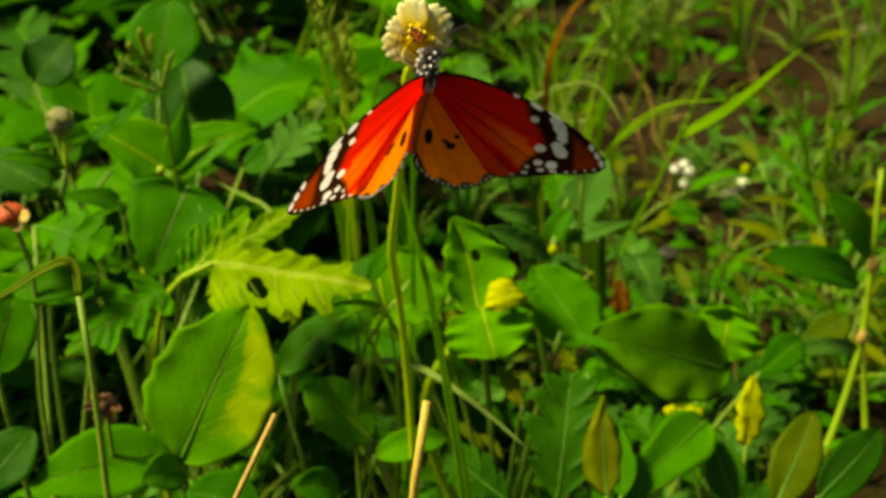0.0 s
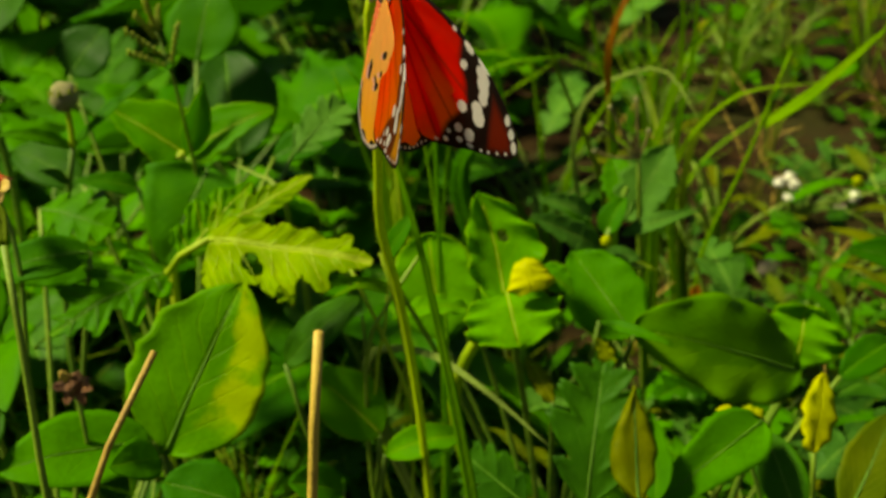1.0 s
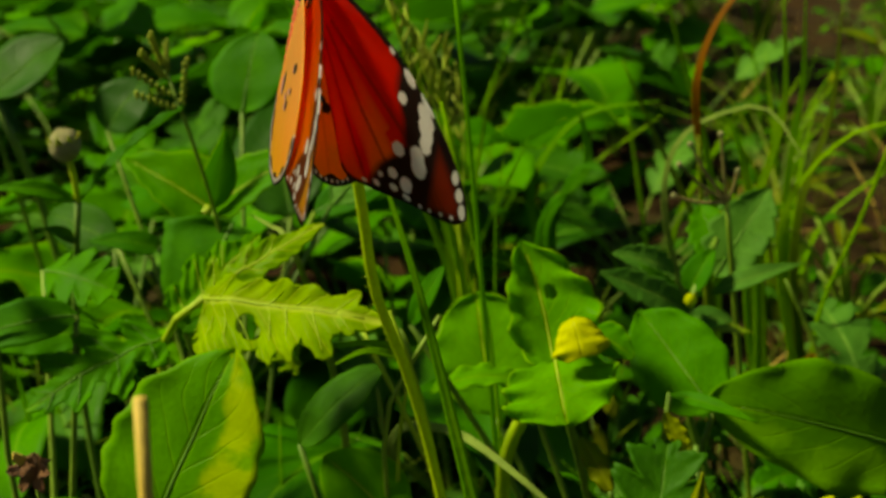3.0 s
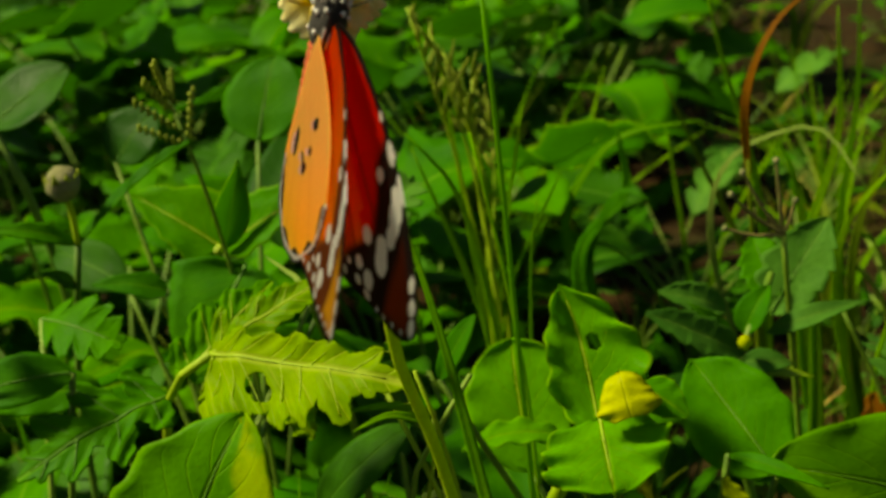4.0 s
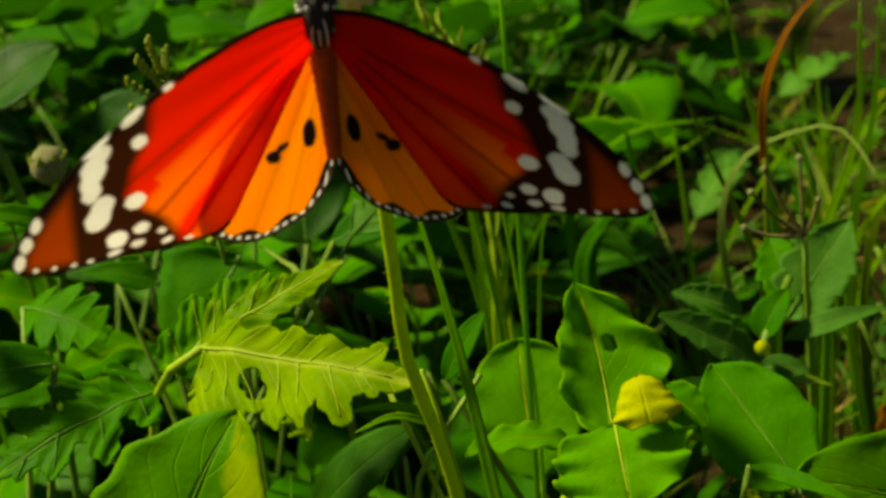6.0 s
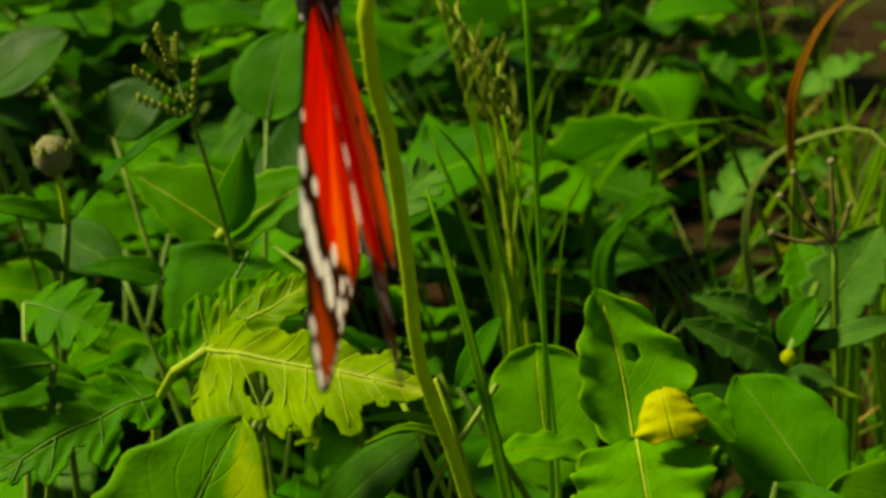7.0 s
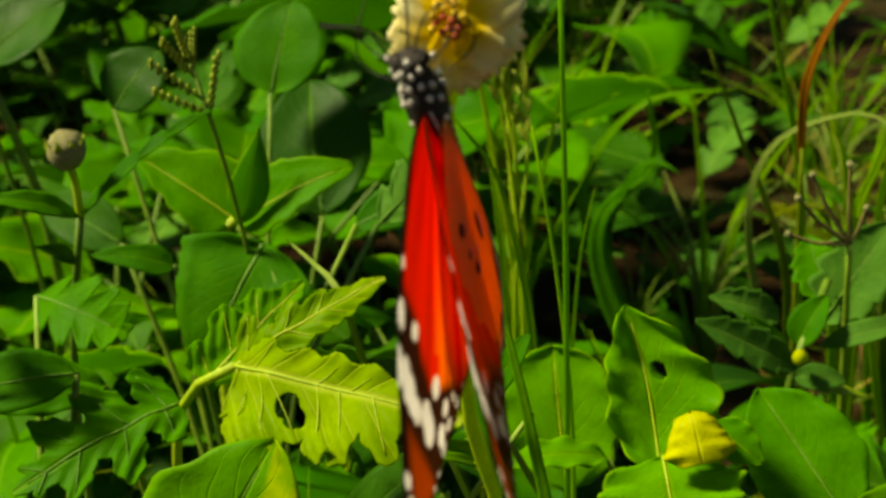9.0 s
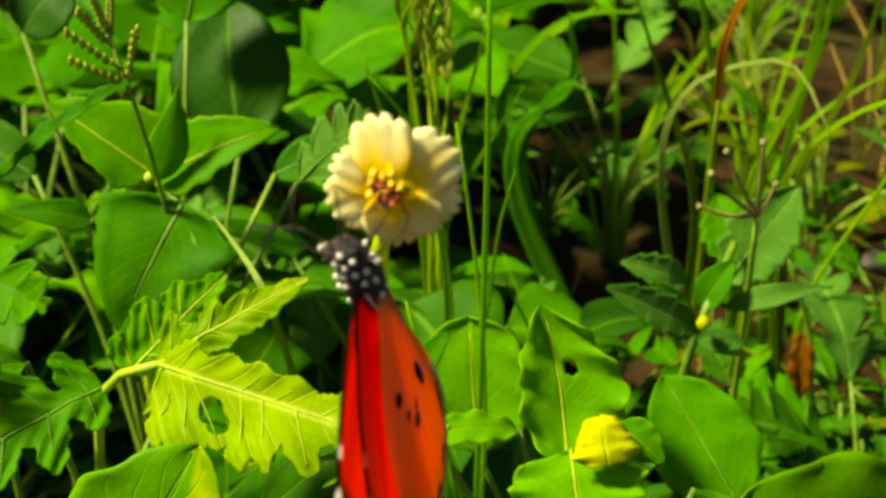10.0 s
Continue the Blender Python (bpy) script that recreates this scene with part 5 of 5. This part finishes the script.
def weed_template(name, label, kind, material, leaves, height, size, ratio, seed, category="weed", spread=0.6, low=0.3):
    """A weed of many leaves on stalks that fan out of one root; a pattern for copies."""
    rnd = random.Random(seed)
    p = Plant(name, (0, 0, 0), label, category)
    paths = []
    for k in range(leaves):
        a = k * 2.399 + rnd.uniform(-0.3, 0.3)
        h = height * (low + (1 - low) * rnd.random())
        out = height * spread * rnd.uniform(0.3, 1.0)
        b = Vector((math.cos(a) * out, math.sin(a) * out, h))
        ln = size * rnd.uniform(0.65, 1.15)
        d = Vector((math.cos(a), math.sin(a), rnd.uniform(-0.35, 0.5))).normalized()
        up = Vector((math.cos(a) * -0.35 + rnd.uniform(-0.3, 0.3), math.sin(a) * -0.35 - 0.25, 0.9))
        paths.append([Vector((0, 0, -0.005)), Vector((b.x * 0.4, b.y * 0.4, h * 0.6)), b])
        p.leaf(kind, b, b + d * ln, ln * ratio * rnd.uniform(0.85, 1.15), material[k % len(material)], up, stalk=False, bow=rnd.uniform(0.05, 0.18),
               cup=0.15, wave=rnd.uniform(0.0, 0.05), n=40 if kind in ("jag", "cut") else 12, m=6, twist=rnd.uniform(-30, 30), seed=seed + k * 1.3)
    part("stem", branched_stem(paths, 0.0012, 0.0007), STEM, p.ob)
    return p.ob


def grass_template(seed, label, blades, height, width, material):
    rnd = random.Random(seed)
    p = Plant("grass_tuft", (0, 0, 0), label, "grass")
    for k in range(blades):
        a = rnd.uniform(0, 6.28)
        h, o = height * rnd.uniform(0.5, 1.0), height * rnd.uniform(0.1, 0.6)
        d = Vector((math.cos(a), math.sin(a), 0))
        p.blade([d * 0.003, d * o * 0.3 + Vector((0, 0, h * 0.55)), d * o + Vector((0, 0, h * rnd.uniform(0.7, 1.0)))], width * rnd.uniform(0.6, 1.2), material[k % len(material)], n=10)
    return p.ob


def twig_template(seed):
    rnd = random.Random(seed)
    p = Plant("dry_straw", (0, 0, 0), "dry brown straw lying on the soil", "straw")
    ln = rnd.uniform(0.02, 0.05)
    p.stem([(-ln, 0, 0.003), (0, rnd.uniform(-0.004, 0.004), 0.005), (ln, 0, 0.003)], 0.0010, 0.0006, STRAW if seed % 2 else BROWN, rough=0.3)
    p.stem([(-ln * 0.2, 0, 0.005), (ln * 0.3, 0.008, 0.006)], 0.0006, 0.0004, STRAW if seed % 2 else BROWN, "twig", rough=0.3)
    return p.ob


HEARTS = [weed_template("heartleaf_weed", "dense weed with broad bluntly pointed green leaves", "ivy", (GREEN, BRIGHT, GREEN), 9, 0.085, 0.052, 0.95, 3),
          weed_template("heartleaf_weed", "weed with broad green leaves, darkened as if shaded", "heart", (SHADE_GREEN, GREEN), 10, 0.075, 0.046, 0.9, 8)]
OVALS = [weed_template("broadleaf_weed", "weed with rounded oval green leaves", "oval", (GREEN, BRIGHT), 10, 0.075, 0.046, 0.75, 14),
         weed_template("broadleaf_weed", "weed with oval green leaves, darkened as if shaded", "oval", (SHADE_GREEN, SHADE_GREEN, GREEN), 10, 0.065, 0.042, 0.7, 21)]
LOBED = [weed_template("lobed_weed", "weed with deeply cut green leaves", "jag", (GREEN, SHADE_GREEN), 10, 0.080, 0.054, 0.60, 31),
         weed_template("lobed_weed", "weed with finely cut dark leaves", "cut", (SHADE_GREEN, GREEN, BLUISH), 12, 0.070, 0.050, 0.55, 37)]
FINE = [weed_template("narrowleaf_weed", "weed with narrow grey-green leaves", "lance", (BLUISH, GREEN), 12, 0.055, 0.034, 0.22, 43, low=0.1),
        weed_template("narrowleaf_weed", "weed with narrow olive leaves", "lance", (OLIVE, GREEN), 12, 0.050, 0.030, 0.24, 47, low=0.1)]
LOW = [weed_template("ground_weed", "low weed with small leaves, darkened as if shaded", "oval", (SHADE_GREEN, SHADE_GREEN, GREEN), 10, 0.040, 0.030, 0.7, 53, low=0.15, spread=1.0),
       weed_template("ground_weed", "low weed with small cut leaves", "jag", (SHADE_GREEN, GREEN), 9, 0.042, 0.034, 0.55, 59, low=0.15, spread=1.0)]
TUFTS = [grass_template(61, "tuft of thin green grass", 12, 0.10, 0.0030, (GRASS, GRASS_DULL)),
         grass_template(67, "tuft of dull dry-tipped grass", 11, 0.085, 0.0026, (GRASS_DULL, GRASS_DULL, STRAW)),
         grass_template(71, "tall tuft of pale green grass", 12, 0.16, 0.0034, (GRASS, GRASS_GREY))]
TWIGS = [twig_template(k) for k in (1, 2, 3, 4)]
taken = set()


def plant_at(kinds, x, y, scale, rnd, group):
    """The first use of a pattern moves it into place, the later ones are copies."""
    ob = kinds[rnd.randrange(len(kinds))]
    m = pose(x, y, -0.004, rnd.uniform(-6, 6), rnd.uniform(-6, 6), rnd.uniform(0, 360)) @ Matrix.Scale(scale, 4)
    if ob.name not in taken:
        taken.add(ob.name)
        ob.matrix_basis = m
        tagged(ob, group=group)
    else:
        copy_thing(ob, m)


def scatter():
    rnd = random.Random(11)
    # green bank behind, thinning out towards the bare soil on one side
    for k in range(420):
        y = 0.41 + 1.9 * rnd.random() ** 1.5
        half = 0.16 + y * 0.42
        x = rnd.uniform(-half - 0.10 - 0.25 * y, half)
        bare = x - (0.020 + 0.02 * math.sin(y * 9)) - 0.05 * (y > 1.2)
        if bare > 0 and rnd.random() < min(1.0, 0.6 + bare * 5):
            continue
        scale = rnd.uniform(0.75, 1.25) * (0.70 if y < 0.55 else 1.0 + 0.25 * max(0, y - 0.8))
        if y < 0.52 and x > -0.04:
            scale *= 0.7
        if x > -0.05 and y > 0.52:
            kinds = rnd.choice((FINE, TUFTS, TUFTS[1:2], LOBED[1:], LOBED, FINE[1:]))
            scale *= 0.85
        else:
            kinds = rnd.choice((HEARTS, HEARTS, OVALS, LOBED, LOBED, LOBED, FINE, TUFTS[:1]))
        plant_at(kinds, x, y, scale, rnd, "weeds of the bank")
    # low growth in the shade below the front leaves
    for k in range(120):
        y = rnd.uniform(0.24, 0.46)
        x = rnd.uniform(-0.20, 0.15)
        near = 0.45 if y < 0.30 else 0.85
        if x > 0.06:
            near *= 0.7
        plant_at(rnd.choice((LOW, LOW, LOW, LOW, FINE, TUFTS[:1])), x, y, rnd.uniform(0.6, 1.0) * near, rnd, "low weeds")
    for k in range(26):
        plant_at(rnd.choice((LOW, LOW, LOBED[1:], FINE[1:])), rnd.uniform(0.0, 0.10), rnd.uniform(0.33, 0.46), rnd.uniform(0.45, 0.75), rnd, "low weeds")
    # sparse growth and litter on the soil
    for k in range(75):
        y = rnd.uniform(0.50, 1.7)
        x = rnd.uniform(0.05, 0.25 + y * 0.45)
        plant_at(rnd.choice((FINE, TUFTS[:2], LOW, TUFTS[1:2])), x, y, rnd.uniform(0.75, 1.25), rnd, "sparse weeds on soil")
    for k in range(46):
        plant_at(rnd.choice((FINE, FINE, TUFTS[1:2], LOW)), rnd.uniform(0.05, 0.24), rnd.uniform(0.42, 0.62), rnd.uniform(0.5, 0.85), rnd, "sparse weeds on soil")
    for k in range(55):
        y = rnd.uniform(0.62, 1.6)
        plant_at(rnd.choice((TUFTS[1:2], TUFTS[1:2], TUFTS[2:], FINE[1:])), rnd.uniform(-0.02, 0.10 + y * 0.36), y, rnd.uniform(0.7, 1.2), rnd, "sparse weeds on soil")
    for k in range(7):
        plant_at(FINE[:1], 0.20 + rnd.uniform(-0.06, 0.07), 0.70 + rnd.uniform(-0.05, 0.05), rnd.uniform(0.7, 1.0), rnd, "sparse weeds on soil")
    for k in range(45):
        y = rnd.uniform(0.40, 1.1)
        plant_at(TWIGS, rnd.uniform(0.0, 0.2 + y * 0.4), y, rnd.uniform(0.4, 0.8), rnd, "straw litter")
    stone = part("pebble", lump((0, 0, 0), 0.008, 0.006, 0.0045, rough=0.5), STONE)
    tagged(stone, "small grey-brown pebble half sunk in soil", "pebble", "pebbles on the soil")
    stone.location = (0.20, 0.62, 0.0)
    for k in range(16):
        y = rnd.uniform(0.42, 1.6)
        copy_thing(stone, pose(rnd.uniform(0.03, 0.2 + y * 0.4), y, 0.0, 0, 0, rnd.uniform(0, 360)) @ Matrix.Scale(rnd.uniform(0.4, 1.4), 4))


scatter()


def body_pose(x, y, z, roll, yaw, pitch):
    return pose(x, y, z, 0, 0, yaw) @ pose(0, 0, 0, 0, roll, 0) @ pose(0, 0, 0, -pitch, 0, 0)


def motions():
    """Seconds, the thorax's place, then degrees: lean of the tail, turn of the back, pitch, fold of the left and the right wings,
    the sweep down of the left and right forewings and of the left and right hindwings, and how much further these fold."""
    rows = [
        (0, -0.0039, 0.2364, 0.2097, 3.2, 26.6, -15.7, 28.4, 28.8, -3.1, -7.5, -0.5, -1.1, 0.0, -0.0),
        (0.3, 0.0015, 0.2362, 0.2034, 4.6, 30.1, -18.3, 31.0, 31.0, -2.3, -7.4, -0.2, -0.3, 0.0, -0.0),
        (0.5, -0.0018, 0.2363, 0.2080, 5.6, 32.4, -20.1, 34.3, 34.5, -1.9, -7.3, 0.1, 0.1, 0.0, -0.1),
        (0.7, -0.0041, 0.2362, 0.2100, 5.3, 32.3, -20.0, 38.0, 38.0, -1.6, -7.0, 0.1, 0.3, 0.1, -0.0),
        (0.8, -0.0018, 0.2362, 0.2121, 10.2, 33.1, -13.9, 54.0, 52.0, -0.8, -6.4, -0.3, -0.1, 0.1, -0.0),
        (0.9, 0.0001, 0.2361, 0.2121, 11.8, 33.3, -11.9, 61.0, 62.0, -0.3, -6.1, -0.3, -0.2, 3.0, -0.0),
        (1, -0.0021, 0.2361, 0.2101, 13.3, 33.6, -9.8, 74.0, 76.8, 0.0, -5.7, -0.4, -0.2, 9.0, 0.0),
        (1.1, -0.0057, 0.2360, 0.2098, 13.6, 32.8, -10.2, 82.0, 78.0, 0.0, -5.4, -0.4, -0.2, 8.0, 0.0),
        (1.5, -0.0013, 0.2360, 0.2097, 14.7, 29.3, -11.9, 89.0, 79.3, 0.0, -3.8, -0.2, -0.1, 6.0, 0.0),
        (1.7, -0.0056, 0.2361, 0.2080, 13.1, 31.6, -13.9, 88.0, 78.5, -2.2, -6.0, -0.2, -0.0, 5.0, -0.0),
        (1.8, 0.0012, 0.2358, 0.2083, 12.2, 32.8, -14.8, 62.0, 58.0, -3.2, -7.1, -0.2, 0.0, 0.6, -0.0),
        (1.9, 0.0005, 0.2363, 0.2086, 10.5, 35.0, -16.6, 38.0, 34.0, -5.2, -9.2, -0.2, 0.2, 0.1, -0.0),
        (2, -0.0023, 0.2368, 0.2086, 10.6, 35.0, -16.7, 31.9, 27.4, -5.3, -9.3, -0.2, 0.1, 0.5, -0.0),
        (2.2, -0.0025, 0.2367, 0.2081, 10.3, 35.0, -16.6, 30.0, 27.0, -5.4, -9.2, -0.2, 0.2, 0.2, -0.0),
        (3.3, -0.0067, 0.2367, 0.2075, 19.4, 34.8, -16.7, 92.5, 73.5, 2.1, 2.1, -0.2, -0.1, 4.1, -0.0),
        (3.5, -0.0049, 0.2367, 0.2069, 20.7, 34.7, -16.6, 92.4, 73.4, 3.3, 3.9, -0.2, -0.1, 4.6, 0.0),
        (3.8, -0.0070, 0.2360, 0.2058, 19.6, 32.7, -14.7, 90.0, 75.5, 5.5, 5.0, -0.4, -0.2, 5.0, 0.0),
        (4, -0.0043, 0.2357, 0.2064, 18.8, 31.3, -13.5, 89.3, 76.7, 7.0, 5.7, -0.6, -0.3, 5.2, 0.0),
        (4.2, -0.0034, 0.2356, 0.2068, 17.3, 32.1, -17.5, 89.0, 77.0, -1.0, -3.7, -2.4, -2.7, 3.3, -0.4),
        (4.3, -0.0040, 0.2355, 0.2068, 16.5, 32.5, -19.4, 82.0, 72.0, -4.9, -8.3, -3.2, -3.8, 2.3, -0.6),
        (4.4, -0.0025, 0.2361, 0.2046, 14.6, 33.5, -23.1, 56.0, 52.0, -12.9, -17.2, -4.9, -6.0, 0.3, -0.1),
        (4.5, -0.0037, 0.2346, 0.2030, 15.0, 33.3, -23.5, 29.3, 25.0, -12.9, -17.6, -5.0, -6.1, 0.4, -1.0),
        (4.9, -0.0044, 0.2367, 0.2027, 14.8, 33.5, -23.9, 28.0, 25.0, -11.7, -17.9, -5.2, -6.1, 0.3, -0.1),
        (5, -0.0061, 0.2374, 0.2016, 14.8, 33.5, -24.0, 36.0, 30.0, -11.5, -17.9, -5.3, -6.1, 0.4, -0.1),
        (5.1, -0.0074, 0.2366, 0.2051, 12.6, 27.5, -21.6, 72.0, 66.0, -1.0, -7.1, -2.4, -2.7, 2.3, -0.4),
        (5.2, -0.0066, 0.2366, 0.2056, 12.3, 26.6, -21.3, 90.0, 77.0, 1.0, -5.3, -1.9, -2.1, 2.6, -0.3),
        (5.3, -0.0069, 0.2366, 0.2046, 11.8, 25.6, -20.9, 92.0, 78.0, 3.1, -3.6, -1.5, -1.5, 2.9, -0.2),
        (5.5, -0.0066, 0.2373, 0.2052, 11.1, 23.7, -20.3, 89.5, 78.4, 7.0, -0.0, -0.5, -0.3, 3.5, 0.0),
        (5.6, -0.0063, 0.2366, 0.2049, 6.9, 22.6, -20.1, 91.0, 79.0, 2.9, -1.9, -0.0, 0.1, 2.0, 0.1),
        (5.7, -0.0076, 0.2364, 0.2025, 2.9, 21.5, -19.9, 54.4, 53.2, -1.3, -3.8, 0.5, 0.6, 0.6, 0.1),
        (5.8, -0.0079, 0.2364, 0.2025, 2.0, 20.6, -20.1, 36.0, 34.0, -1.4, -2.5, 0.5, 0.7, 0.1, 0.1),
        (5.9, -0.0080, 0.2363, 0.2025, 1.0, 19.7, -20.3, 28.0, 27.0, -1.3, -1.3, 0.6, 0.7, 0.1, 0.2),
        (6.2, -0.0088, 0.2361, 0.2026, -2.0, 17.2, -21.1, 29.0, 28.0, -1.4, 2.6, 0.7, 1.1, 0.1, 0.5),
        (6.3, -0.0090, 0.2360, 0.2026, -3.0, 16.3, -21.3, 46.0, 45.0, -1.5, 3.9, 0.6, 1.1, 0.1, 0.6),
        (6.4, -0.0092, 0.2359, 0.2026, -3.9, 15.4, -21.6, 71.0, 72.0, -1.5, 5.2, 0.7, 1.2, 0.2, 3.3),
        (6.5, -0.0095, 0.2359, 0.2027, -4.9, 14.6, -21.8, 82.5, 82.5, -1.4, 6.4, 0.7, 1.3, 0.1, 3.8),
        (6.8, -0.0102, 0.2357, 0.2028, -7.8, 11.9, -22.5, 84.7, 85.5, -1.5, 10.3, 0.8, 1.6, 0.0, 5.2),
        (7, -0.0097, 0.2358, 0.2031, -7.9, 12.4, -19.9, 86.1, 83.5, 0.3, 2.0, 0.6, 1.1, 0.0, 3.0),
        (7.5, -0.0085, 0.2359, 0.2039, -8.0, 12.8, -18.2, 86.1, 83.5, 1.5, -0.0, 0.4, 0.7, 0.0, 4.2),
        (8, -0.0099, 0.2360, 0.2053, -9.1, 9.7, -20.6, 85.5, 83.5, 1.7, 7.6, 0.3, 0.6, 0.0, 4.8),
        (8.5, -0.0080, 0.2362, 0.2032, -10.1, 6.6, -22.8, 84.0, 84.2, 1.9, 15.2, 0.2, 0.5, 0.0, 6.7),
        (9, -0.0083, 0.2381, 0.2018, -12.0, 3.8, -22.8, 82.0, 84.0, 4.7, 10.3, -0.1, -0.2, 0.0, 7.8),
        (9.5, -0.0078, 0.2380, 0.2009, -11.5, 3.6, -22.4, 83.4, 85.5, 1.3, 6.0, 1.0, 2.0, 0.0, 4.2),
        (10, -0.0080, 0.2367, 0.2002, -16.2, 2.2, -23.1, 84.8, 90.0, -4.0, 5.0, 1.4, 2.7, 0.0, 4.9),
    ]
    walk(butterfly, [(row[0], body_pose(*row[1:7])) for row in rows])
    for side, fold, sweeps, more in ((-1, 7, (9, 11), 13), (1, 8, (10, 12), 14)):
        for wing, sweep, extra in zip(wings[side], sweeps, (0, 1)):
            walk(wing, [(row[0], pose(0, 0, 0, 0, 0, -side * (row[fold] + extra * row[more])) @ pose(0, 0, 0, 0, side * row[sweep], 0)) for row in rows])
    # the stalk gives a little under the insect
    sway = ((0, 0.006), (0.5, 0.003), (1.5, 0.003), (2.2, 0.001), (4.5, -0.001), (7.0, -0.001), (10, -0.002))
    walk(daisy, [(t, pose(FLOWER.x, FLOWER.y, FLOWER.z + dz)) for t, dz in sway])


motions()
